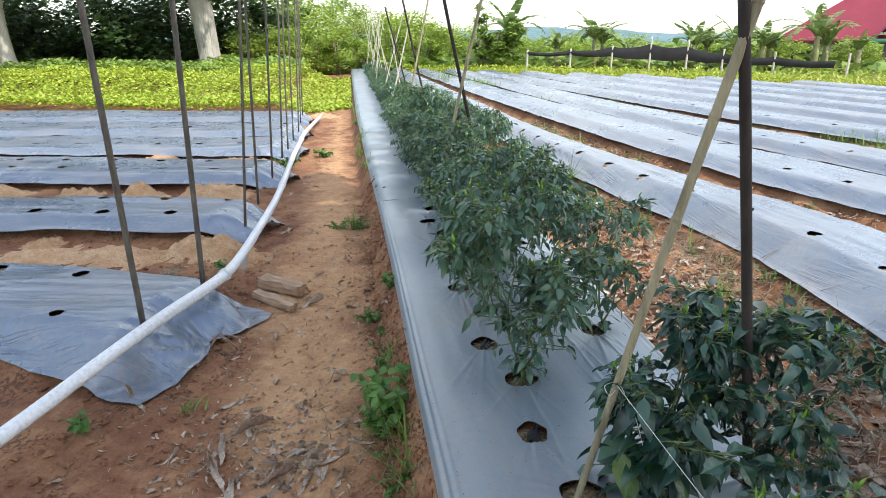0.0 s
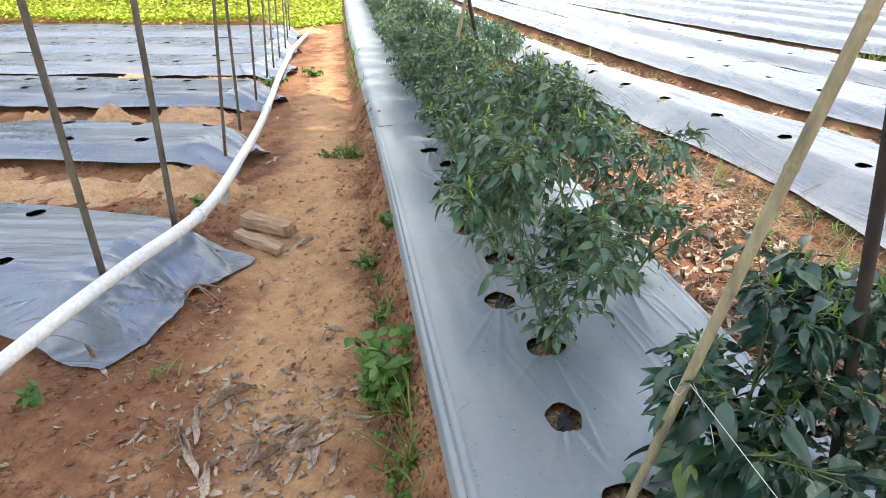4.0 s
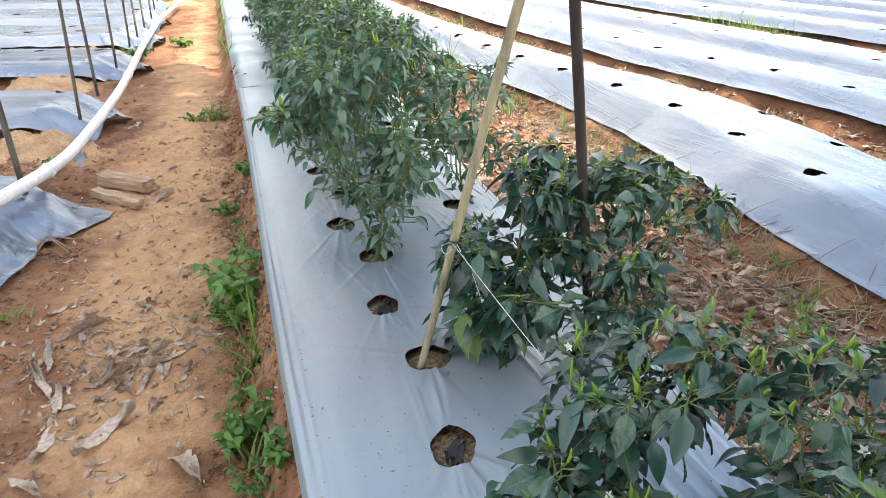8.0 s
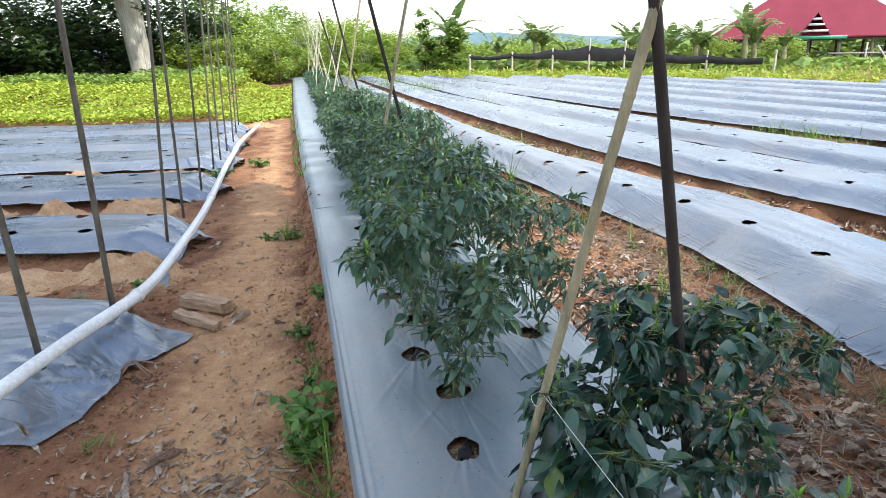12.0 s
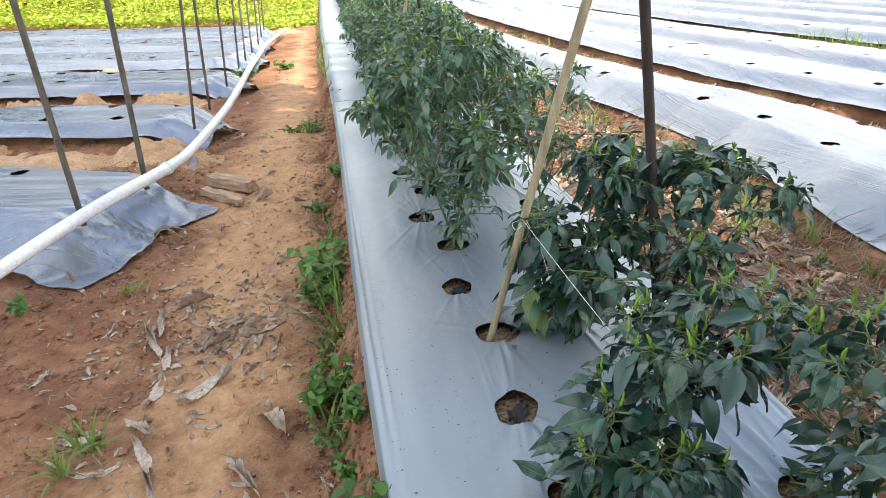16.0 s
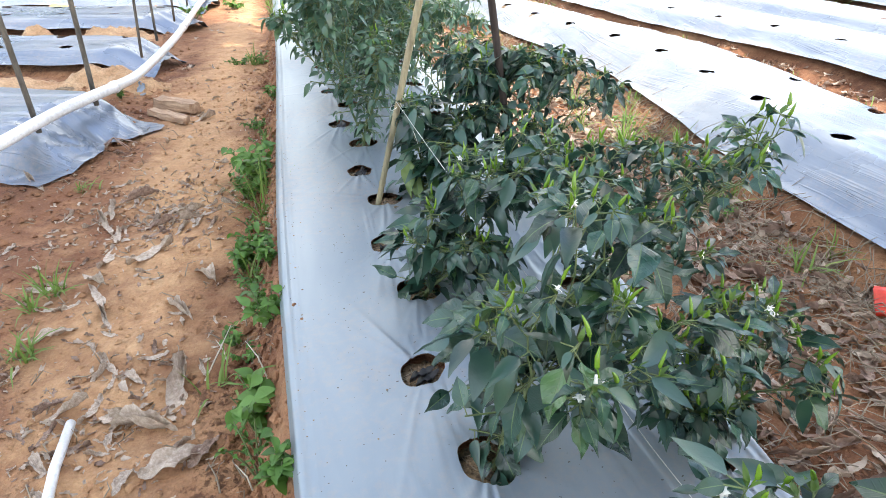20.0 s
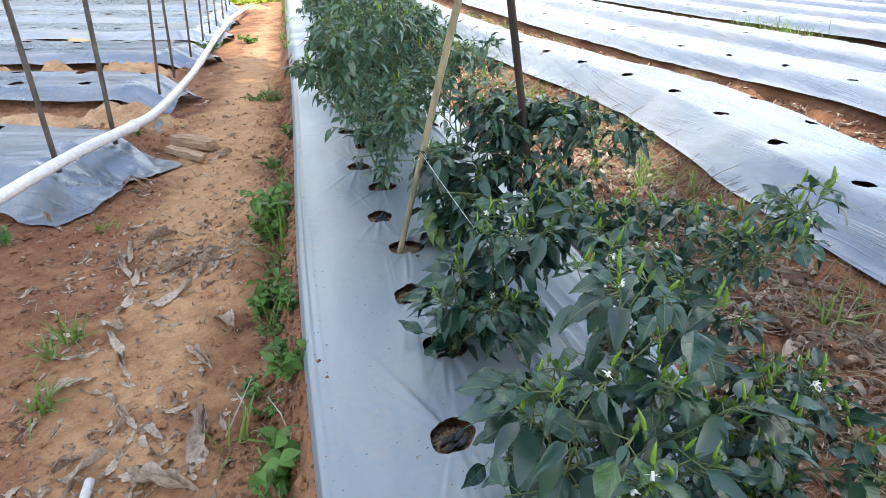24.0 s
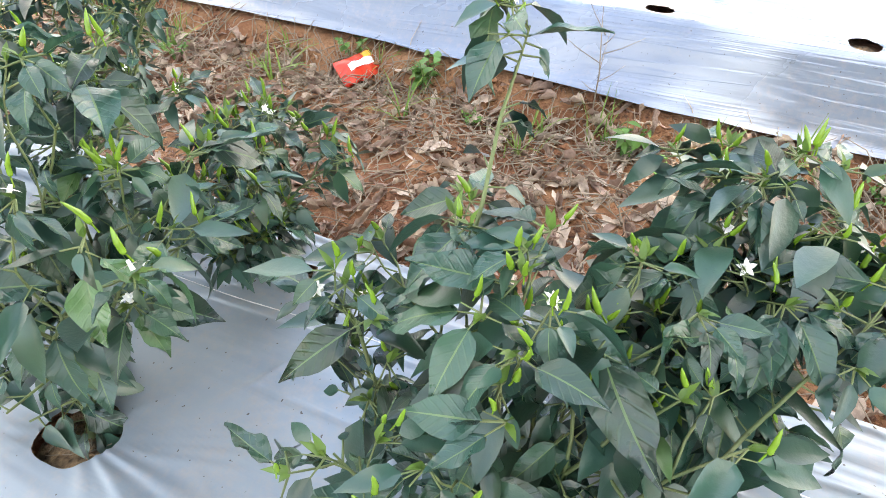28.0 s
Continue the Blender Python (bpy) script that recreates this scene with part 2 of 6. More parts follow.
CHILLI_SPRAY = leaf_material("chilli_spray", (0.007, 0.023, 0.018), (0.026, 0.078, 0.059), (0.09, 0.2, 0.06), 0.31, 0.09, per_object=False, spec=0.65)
VEIN = leaf_material("leaf_midrib", (0.11, 0.18, 0.08), (0.14, 0.22, 0.1), (0.18, 0.27, 0.12), 0.45)
BUD_LEAF = leaf_material("young_leaf", (0.07, 0.14, 0.03), (0.11, 0.2, 0.038), (0.2, 0.32, 0.055), 0.4, 0.3, per_object=False)
CHILLI_GREEN = plain("green_chilli", (0.13, 0.27, 0.02), (0.22, 0.36, 0.035), 0.25, bump=0.05)
STEM = plain("green_stem", (0.10, 0.15, 0.05), (0.17, 0.2, 0.08), 0.6)
PETAL = plain("white_petal", (0.78, 0.78, 0.72), (0.86, 0.86, 0.8), 0.6, bump=0.05)
WEED = leaf_material("weed_leaf", (0.05, 0.13, 0.025), (0.10, 0.23, 0.04), (0.24, 0.4, 0.08), 0.45, 0.3, per_object=False)
# yellow-greens lightened, with sunlight put into the colour
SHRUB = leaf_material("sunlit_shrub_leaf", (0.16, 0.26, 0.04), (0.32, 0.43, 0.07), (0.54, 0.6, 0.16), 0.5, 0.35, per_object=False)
GRASS = leaf_material("grass_blade", (0.10, 0.18, 0.035), (0.16, 0.27, 0.05), (0.34, 0.36, 0.12), 0.55, 0.3, per_object=False)
HEDGE = leaf_material("groundcover_leaf", (0.16, 0.26, 0.022), (0.43, 0.53, 0.06), (0.64, 0.7, 0.14), 0.5, 0.35, per_object=False)
BUSH = leaf_material("bush_leaf", (0.10, 0.19, 0.04), (0.23, 0.34, 0.07), (0.43, 0.5, 0.13), 0.5, 0.3, per_object=False)
# dark tree greens: the shade of the wood is put into the colour
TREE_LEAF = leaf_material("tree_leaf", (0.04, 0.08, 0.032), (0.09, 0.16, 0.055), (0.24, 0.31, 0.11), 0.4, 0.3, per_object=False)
BANANA = leaf_material("banana_leaf", (0.09, 0.16, 0.045), (0.17, 0.27, 0.08), (0.42, 0.48, 0.17), 0.45, 0.35, per_object=False)
BARK = plain("pale_bark", (0.26, 0.24, 0.2), (0.5, 0.47, 0.4), 0.9, scale=3, stretch=(1, 1, 0.3), bump=0.7, dist=0.05, fine=25)
BANANA_STEM = plain("banana_stem", (0.2, 0.17, 0.08), (0.32, 0.34, 0.14), 0.7, scale=4)
BAMBOO = plain("weathered_bamboo", (0.18, 0.155, 0.095), (0.4, 0.345, 0.21), 0.75, scale=6, stretch=(6, 6, 0.8), bump=0.3)
PALE_STICK = plain("pale_stick", (0.42, 0.38, 0.3), (0.6, 0.56, 0.46), 0.7, scale=6, stretch=(6, 6, 0.8))
DARK_POLE = plain("dark_stained_pole", (0.022, 0.015, 0.012), (0.05, 0.036, 0.03), 0.85, scale=8, stretch=(5, 5, 0.8), bump=0.4)
GREY_POLE = plain("grey_brown_pole", (0.05, 0.043, 0.034), (0.15, 0.13, 0.1), 0.7, scale=9, stretch=(4, 4, 1.2), bump=0.3)
PVC = plain("white_pvc", (0.7, 0.71, 0.71), (0.82, 0.83, 0.83), 0.35, scale=2.5, bump=0.08)
DRY_LEAF = plain("dry_leaf", (0.31, 0.235, 0.175), (0.63, 0.53, 0.43), 0.85, scale=14, bump=0.5, dist=0.006)
BROWN_LEAF = plain("brown_leaf", (0.17, 0.105, 0.075), (0.42, 0.3, 0.23), 0.8, scale=14, bump=0.5, dist=0.006)
TWIG = plain("dry_twig", (0.17, 0.13, 0.09), (0.36, 0.3, 0.22), 0.85)
WOOD = plain("weathered_wood", (0.27, 0.16, 0.095), (0.6, 0.43, 0.29), 0.85, scale=5, stretch=(9, 1.2, 9), bump=0.5, dist=0.008)
NETTING = plain("black_shade_net", (0.012, 0.012, 0.014), (0.03, 0.03, 0.034), 0.8, scale=3)
ROOF_RED = plain("red_sheet_roof", (0.2, 0.016, 0.03), (0.24, 0.024, 0.04), 0.5, scale=0.8, bump=0.05)
ROOF_PINK = plain("faded_pink_roof", (0.42, 0.22, 0.2), (0.52, 0.3, 0.27), 0.6, scale=0.8, bump=0.05)
POST_DARK = plain("dark_timber", (0.06, 0.045, 0.035), (0.12, 0.09, 0.07), 0.8)
POST_PALE = plain("pale_timber", (0.4, 0.37, 0.32), (0.58, 0.55, 0.5), 0.8)
GREEN_PAINT = plain("green_fascia", (0.05, 0.3, 0.17), (0.08, 0.38, 0.22), 0.5)
WHITE_PAINT = plain("white_paint", (0.7, 0.7, 0.68), (0.8, 0.8, 0.78), 0.6)
# distance haze is put into the blue-green of these hill woods
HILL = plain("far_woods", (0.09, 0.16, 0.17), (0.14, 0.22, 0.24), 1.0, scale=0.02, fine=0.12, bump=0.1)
YELLOW_LEAF = leaf_material("pale_chilli_leaf", (0.13, 0.2, 0.06), (0.2, 0.29, 0.09), (0.3, 0.38, 0.12), 0.4, 0.25, veined=True)
YELLOW_INK = plain("yellow_print", (0.75, 0.42, 0.03), (0.85, 0.52, 0.06), 0.3, bump=0.1)
RED_FOIL = plain("red_foil", (0.62, 0.03, 0.012), (0.75, 0.06, 0.02), 0.3, bump=0.2)
FOIL_WHITE = plain("white_foil", (0.72, 0.7, 0.68), (0.82, 0.8, 0.78), 0.3, bump=0.1)
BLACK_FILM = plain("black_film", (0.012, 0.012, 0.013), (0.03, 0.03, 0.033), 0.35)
COMPOST = plain("dark_compost", (0.04, 0.026, 0.016), (0.42, 0.29, 0.17), 0.95, scale=75, fine=160, bump=0.8, dist=0.01)
CORD = plain("white_twine", (0.6, 0.6, 0.58), (0.75, 0.75, 0.72), 0.7)
BLUE_TARP = plain("blue_plastic", (0.05, 0.2, 0.42), (0.1, 0.3, 0.5), 0.5)


# ---- mesh helpers ----
def link_mesh(name, verts, faces, material, parent=None, label="", smooth_faces=True):
    me = bpy.data.meshes.new(name)
    me.from_pydata([tuple(v) for v in verts], [], [tuple(f) for f in faces])
    me.materials.append(material)
    if smooth_faces:
        me.polygons.foreach_set("use_smooth", [True] * len(me.polygons))
    me.update()
    ob = new(name, me)
    if parent is not None:
        ob.parent = parent
    if label:
        ob["label"] = label
    return ob


class Soup:
    """Vertices and faces gathered for one mesh."""

    def __init__(self):
        self.v, self.f = [], []

    def add(self, verts, faces, m=None):
        o = len(self.v)
        p = np.array([tuple(q) for q in verts], float)
        if m is not None:
            a = np.array(m)
            p = p @ a[:3, :3].T + a[:3, 3]
        self.v.extend(p.tolist())
        self.f.extend([tuple(i + o for i in f) for f in faces])

    def tube(self, points, radii, sides=8, cap=True):
        pts = [Vector(p) for p in points]
        o = len(self.v)
        up = Vector((0.3, 0.2, 1)).normalized()
        for i, p in enumerate(pts):
            d = (pts[min(i + 1, len(pts) - 1)] - pts[max(i - 1, 0)]).normalized()
            a = d.cross(up)
            a = a.normalized() if a.length > 1e-3 else d.cross(Vector((1, 0, 0))).normalized()
            b = d.cross(a)
            r = radii[i] if hasattr(radii, "__len__") else radii
            for k in range(sides):
                t = 2 * math.pi * k / sides
                self.v.append(p + (a * math.cos(t) + b * math.sin(t)) * r)
        n = len(pts)
        for i in range(n - 1):
            for k in range(sides):
                q = (k + 1) % sides
                self.f.append((o + i * sides + k, o + i * sides + q, o + (i + 1) * sides + q, o + (i + 1) * sides + k))
        if cap:
            self.f.append(tuple(o + k for k in reversed(range(sides))))
            self.f.append(tuple(o + (n - 1) * sides + k for k in range(sides)))
        return self

    def box(self, size, m):
        x, y, z = (s / 2 for s in size)
        v = [(sx * x, sy * y, sz * z) for sx in (-1, 1) for sy in (-1, 1) for sz in (-1, 1)]
        self.add(v, [(0, 1, 3, 2), (4, 6, 7, 5), (0, 4, 5, 1), (2, 3, 7, 6), (0, 2, 6, 4), (1, 5, 7, 3)], m)
        return self

    def make(self, name, material, parent=None, label="", smooth_faces=True):
        return link_mesh(name, self.v, self.f, material, parent, label, smooth_faces)


def thing(name, at, label, category, group="", kind="", rz=0.0):
    ob = new(name)
    ob.empty_display_size = 0.1
    ob.matrix_basis = pose(*at, 0, 0, rz)
    return tagged(ob, label, category, group, kind)


def frame_to(origin, direction, roll=0.0):
    """A matrix that lays local y along direction, local z up as far as it can."""
    y = Vector(direction).normalized()
    x = y.cross(Vector((0, 0, 1)))
    x = x.normalized() if x.length > 1e-3 else Vector((1, 0, 0))
    z = x.cross(y)
    m = Matrix((x, y, z)).transposed().to_4x4()
    return Matrix.Translation(origin) @ m @ Matrix.Rotation(roll, 4, "Y")


def leaf_shape(length, width, droop=0.25, fold=0.25, rows=6, tip=1.0):
    """Pointed ovate blade along +y, folded at the midrib and bent down towards its tip."""
    verts, faces = [], []
    for i in range(rows + 1):
        t = i / rows
        w = width * 0.5 * (math.sin(math.pi * min(1, t ** 0.75)) ** 0.85 if 0 < t < 1 else 0.0) * (1 - 0.25 * t * tip)
        y, z = length * t * (1 - 0.12 * droop * t), -droop * length * t * t
        wob = 0.04 * length * math.sin(t * 9)
        verts += [(-w, y, z + fold * w + wob * 0.3), (0, y, z), (w, y, z + fold * w - wob * 0.3)]
    for i in range(rows):
        a = 3 * i
        faces += [(a, a + 1, a + 4, a + 3), (a + 1, a + 2, a + 5, a + 4)]
    return verts, faces


def fine_leaf(width, droop, fold, wave):
    """A unit-long blade with a midrib strip, wavy sides and a drawn-out tip: vertices, faces, midrib flags."""
    us = (-1.0, -0.55, -0.05, 0.05, 0.55, 1.0)
    rows = 9
    v, f, rib = [], [], []
    for i in range(rows + 1):
        t = i / rows
        w = width * 0.5 * (math.sin(math.pi * t ** 0.72) ** 0.85 if 0 < t < 1 else 0.0) * (1 - 0.45 * float(smooth(0.6, 1.0, t))) + 0.004
        for u in us:
            z = -droop * t * t + fold * w * abs(u) + wave * abs(u) * math.sin(13 * t + 3 * u) * 0.05 - (0.006 if abs(u) < 0.1 else 0)
            v.append((u * w, t * (1 - 0.1 * droop * t), z))
    n = len(us)
    for i in range(rows):
        for j in range(n - 1):
            a = i * n + j
            f.append((a, a + 1, a + n + 1, a + n))
            rib.append(1 if j == 2 else 0)
    return v, f, rib


# ---- the ground plan ----
def main_left(y):
    return np.interp(y, [-3, 0.4, 0.8, 1.1, 1.7, 2.2, 2.7, 3.7, 5, 6.7, 10.7, 13, 22, 30], [1.09, 1.018, 1.0, 0.987, 0.972, 0.966, 0.963, 0.957, 0.938, 0.9, 0.83, 0.812, 0.775, 0.75])


def main_right(y):
    return np.interp(y, [-3, 0.0, 1.0, 2.5, 5, 13, 22, 30], [1.84, 1.86, 1.90, 1.92, 1.93, 1.90, 1.85, 1.8])


RIGHT_LEFT = [
    ([-4, -0.45, 0.0, 0.56, 1.1, 1.9, 2.35, 2.95, 3.6, 4.2, 5.1, 6.5, 7.4, 8.7, 12, 30], [2.92, 2.94, 2.97, 3.01, 3.05, 3.07, 3.11, 3.2, 3.27, 3.23, 3.08, 2.94, 2.86, 2.79, 2.76, 2.5]),
    ([-4, 2, 3, 3.6, 4.3, 5, 5.7, 7, 8.3, 10.4, 12, 14.5, 30], [5.0, 4.98, 4.95, 4.88, 4.75, 4.6, 4.47, 4.3, 4.2, 4.1, 4.0, 3.88, 3.4]),
    ([-4, 4.75, 5.4, 6.5, 8, 9.4, 11.5, 14, 30], [6.25, 6.06, 5.96, 5.8, 5.58, 5.41, 5.25, 5.12, 4.6]),
    ([-4, 4, 5.9, 7.4, 9.7, 12, 16, 30], [8.2, 8.0, 7.75, 7.45, 7.05, 6.75, 6.35, 5.6]),
]
RIGHT_WIDE = [([-4, 3, 4, 5, 6.5, 9, 30], [1.08, 1.06, 0.98, 0.9, 0.82, 0.74, 0.7]), ([4, 5.5, 7, 9, 12, 30], [1.05, 1.1, 1.12, 1.04, 0.96, 0.8]), ([5, 8], [1.0, 0.98]), ([5, 8], [0.96, 0.92])]


def right_lo(i, y):
    ys, xs = RIGHT_LEFT[min(i, 3)]
    return np.interp(y, ys, xs) + 1.35 * max(0, i - 3) + 0.02 * vn(np.asarray(y) * 0.8, 3.1 * i + 0.5, 1)


def right_centre(i, y):
    return right_lo(i, y) + right_half(i, y)


def right_half(i, y):
    return np.interp(y, *RIGHT_WIDE[min(i, 3)]) / 2




def field_end(x):
    """Where the right-hand beds stop."""
    return np.interp(x, [2.0, 6.0, 9.0, 11.3, 13.8, 15.6, 17.0, 18.5], [30.0, 27.6, 24.4, 21.8, 17.4, 12.6, 7.0, 0.0])


N_RIGHT = 11
RIGHT_ENDS = [float(field_end(float(right_centre(i, 12.0)))) - 0.4 for i in range(N_RIGHT)]
LEFT_DIR = Vector((-0.976, 0.217, 0))
LEFT_ACROSS = Vector((0.217, 0.976, 0))
LEFT_BEDS = [(0.02, 3.36, 0.46), (-0.03, 5.16, 0.44), (-0.06, 6.90, 0.54), (-0.05, 8.50, 0.60), (-0.06, 10.1, 0.66), (-0.10, 11.8, 0.66)]


def mound(d, crown, w, drop, foot=0.13):
    """Height of the soil under a film: d metres outside (+) or inside (-) the film's edge."""
    body = crown - drop * (1 - smooth(0.0, w, -d)) ** 1.4 - 0.022
    edge = crown - drop - 0.022
    return np.where(d < 0, body, edge * (1 - smooth(0.0, foot, d)))


def ground_z(x, y):
    x, y = np.asarray(x, float), np.asarray(y, float)
    r = np.hypot(x - 2, y - 4)
    z = 0.02 * fbm(x * 0.7, y * 0.7, 3) * smooth(40, 10, r)
    near = smooth(16, 7, r)
    z = z + near * (0.022 * fbm(x * 4, y * 4, 4, 1) + 0.016 * fbm(x * 14, y * 14, 3, 2) * (0.45 + 0.55 * smooth(0.25, 0.05, np.abs(x - 0.45) - 0.1)))
    # the foot of the main bed is loose soil, the trodden path lower
    c, h = (main_left(y) + main_right(y)) / 2, (main_right(y) - main_left(y)) / 2
    c, h = c + 0.0175, h + 0.0325
    m = mound(np.abs(x - c) - h + 0.006, 0.248, 0.02, 0.04, 0.11) * smooth(30, 28.5, y)
    for i in range(N_RIGHT):
        e = RIGHT_ENDS[i]
        m = np.maximum(m, mound(np.abs(x - right_centre(i, y)) - right_half(i, y) + (0.01 if i == 0 else 0.03), (0.262, 0.235, 0.225)[min(i, 2)], (0.28, 0.24, 0.22)[min(i, 2)], (0.15, 0.095, 0.09)[min(i, 2)], 0.13) * smooth(e + 0.3, e - 0.1, y))
    for ex, ey, hw in LEFT_BEDS:
        u = (x - ex) * LEFT_DIR.x + (y - ey) * LEFT_DIR.y
        v = (x - ex) * LEFT_ACROSS.x + (y - ey) * LEFT_ACROSS.y
        m = np.maximum(m, mound(np.abs(v) - hw + 0.02, 0.185, 0.2, 0.08) * smooth(-0.05, 0.4, u) * smooth(26, 24, u))
    left = smooth(0.05, -0.25, x) * smooth(3.7, 4.2, y) * smooth(13.2, 12.5, y)
    m = np.maximum(m, left * (0.05 + 0.035 * fbm(x * 3, y * 3, 3, 2)))
    z = z + m
    # beyond the field the land falls away on the far side and lies level by the trees
    fall = smooth(0, 1, (x + 0.35 * y - 14) / 60)
    out = smooth(24, 70, r)
    z = z - 2.2 * fall * out - 26 * smooth(70, 420, r) * smooth(-40, 60, x)
    return z


GRID = {}


def gz(x, y):
    """Height of the ground sheet at a point."""
    xs, ys, z = GRID["x"], GRID["y"], GRID["z"]
    i, j = bisect(xs, x) - 1, bisect(ys, y) - 1
    fx, fy = (x - xs[i]) / (xs[i + 1] - xs[i]), (y - ys[j]) / (ys[j + 1] - ys[j])
    return float((z[j, i] * (1 - fx) + z[j, i + 1] * fx) * (1 - fy) + (z[j + 1, i] * (1 - fx) + z[j + 1, i + 1] * fx) * fy)


def bisect(values, x):
    lo, hi = 0, len(values) - 1
    while hi - lo > 1:
        mid = (lo + hi) // 2
        if values[mid] <= x:
            lo = mid
        else:
            hi = mid
    return lo + 1


def spread(fine_a, fine_b, step, far_a, far_b, grow=1.16):
    mid = list(np.arange(fine_a, fine_b + step / 2, step))
    lo, s = [], step
    while not lo or lo[-1] > far_a:
        s *= grow
        lo.append((lo[-1] if lo else fine_a) - s)
    hi, s = [], step
    while not hi or hi[-1] < far_b:
        s *= grow
        hi.append((hi[-1] if hi else fine_b) + s)
    return np.array(lo[::-1] + mid + hi)


def grid_mesh(xs, ys, zfun):
    gx, gy = np.meshgrid(xs, ys)
    gzz = zfun(gx, gy)
    nx, ny = len(xs), len(ys)
    verts = np.stack([gx.ravel(), gy.ravel(), gzz.ravel()], 1)
    idx = np.arange(nx * ny).reshape(ny, nx)
    faces = np.stack([idx[:-1, :-1], idx[:-1, 1:], idx[1:, 1:], idx[1:, :-1]], -1).reshape(-1, 4)
    return verts.tolist(), faces.tolist()


def ground():
    xs, ys = spread(-1.6, 3.3, 0.026, -3000, 3000, 1.075), spread(-1.0, 5.0, 0.028, -3000, 3000, 1.055)
    v, f = grid_mesh(xs, ys, ground_z)
    GRID.update(x=xs.tolist(), y=ys.tolist(), z=np.array(v)[:, 2].reshape(len(ys), len(xs)))
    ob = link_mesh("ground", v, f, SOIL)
    tagged(ob, "bare red clay soil, trodden in the path between beds", "ground", kind="structure")


ground()


# ---- mulch film ----
def disc_mesh():
    v, f = [(0, 0, 0.002)], []
    rg = random.Random(5)
    for r, z in ((0.03, 0.001), (0.062, -0.002), (0.08, -0.012)):
        o = len(v)
        v += [(r * math.cos(k * 0.5236) * rg.uniform(0.9, 1.1), r * math.sin(k * 0.5236), z + rg.uniform(-0.005, 0.005)) for k in range(12)]
        if o == 1:
            f += [(0, 1 + k, 1 + (k + 1) % 12) for k in range(12)]
        else:
            f += [(o - 12 + k, o + k, o + (k + 1) % 12, o - 12 + (k + 1) % 12) for k in range(12)]
    me = bpy.data.meshes.new("planting_soil")
    me.from_pydata(v, [], f)
    me.materials.append(COMPOST)
    me.polygons.foreach_set("use_smooth", [True] * len(f))
    return me


DISC = disc_mesh()


def film(name, s0, s1, ds, across, edges, crown, holes, label, place=None, seed=0, flank_w=0.075, drop=0.12, end=None, end_drop=0.0, pockets=True, crease=0.005, bend=1.4, pleats=(), material=None, us=None, edge_lines=(), lump=1.0, folds=(), lies=False):
    """A sheet of film over a bed that runs along local y. edges(s) gives the two sides; holes are (s, o, r)."""
    S = np.arange(s0, s1 + ds / 2, ds)
    U = np.linspace(-1, 1, across + 1) if us is None else np.array(us)
    SS, UU = np.meshgrid(S, U, indexing="ij")
    lo, hi = edges(S)
    c, h = (lo + hi) / 2, (hi - lo) / 2
    X = c[:, None] + UU * h[:, None]
    dead = np.zeros(SS.shape, bool)
    for hs, ho, r in holes:
        dx, dy = X - ho, SS - hs
        d = np.hypot(dx, dy)
        a = np.arctan2(dy, dx)
        rr = r * (1 + 0.09 * np.sin(2 * a + hs * 9) + 0.04 * np.sin(5 * a + ho * 20))
        inside = d < rr
        if not inside.any():
            continue
        k = np.where(inside & (d > 1e-6), rr / np.maximum(d, 1e-6), 1.0)
        dead |= inside
        X = np.where(inside, ho + dx * k, X)
        SS = np.where(inside, hs + dy * k, SS)
    side = np.minimum(X - c[:, None] + h[:, None], h[:, None] - (X - c[:, None]))    # metres from the nearer edge
    flank = 1 - smooth(0.0, flank_w, side)
    near_edge = 1 - smooth(0.0, 0.22, side)
    Z = crown + 0.02 * (1 - UU ** 2) - drop * flank ** bend
    calm = 0.3 if edge_lines else lump
    wob = 0.008 * calm * fbm(X * 2.3 + seed, SS * 0.9, 3, seed) + 0.0035 * calm * vn(X * 18 + seed, SS * 1.2, seed + 1) + (0.0005 if edge_lines else 0.005) * near_edge * vn(SS * (2 if edge_lines else 6), X * 9 + seed, seed + 2)
    for at, amp, wide in edge_lines:
        wob = wob + amp * np.exp(-((side - at - 0.004 * vn(SS * 1.1, 0 * SS + seed)) / wide) ** 2)
    for hs, ho, r in holes:
        near = np.abs(S - hs) < 0.5
        dx, dy = X[near] - ho, SS[near] - hs
        d = np.hypot(dx, dy)
        a = np.arctan2(dy, dx)
        wob[near] += -0.004 * np.exp(-(d / 0.07) ** 2)
        rg = random.Random(int(hs * 1000) + int(ho * 77))
        for _ in range(26 if ds < 0.01 else 18 if ds < 0.03 else 6):
            th = rg.gauss(-1.57 if rg.random() < 0.7 else 1.57, 0.32) if rg.random() < 0.85 else rg.uniform(0, 6.28)
            amp, wide, run = 0.0006 + 0.0026 * rg.random() ** 2, rg.uniform(0.0028, 0.005) * max(1, ds / 0.01), rg.uniform(0.06, 0.3)
            along, perp = dx * math.cos(th) + dy * math.sin(th) - r, dy * math.cos(th) - dx * math.sin(th)
            wob[near] += amp * np.exp(-(perp / (wide * (1 + 1.5 * np.clip(along, 0, 1) / run))) ** 2) * np.exp(-(along / run) ** 2) * (along > -0.02)
    for fs, fo, turn, amp, wide, run in folds:
        near = np.abs(S - fs) < run * 1.3
        dx, dy = X[near] - fo, SS[near] - fs
        along, perp = dx * math.sin(turn) + dy * math.cos(turn), dx * math.cos(turn) - dy * math.sin(turn)
        wob[near] += amp * np.exp(-(perp / wide) ** 2) * np.clip(1 - (along / run) ** 2, 0, 1) ** 1.5
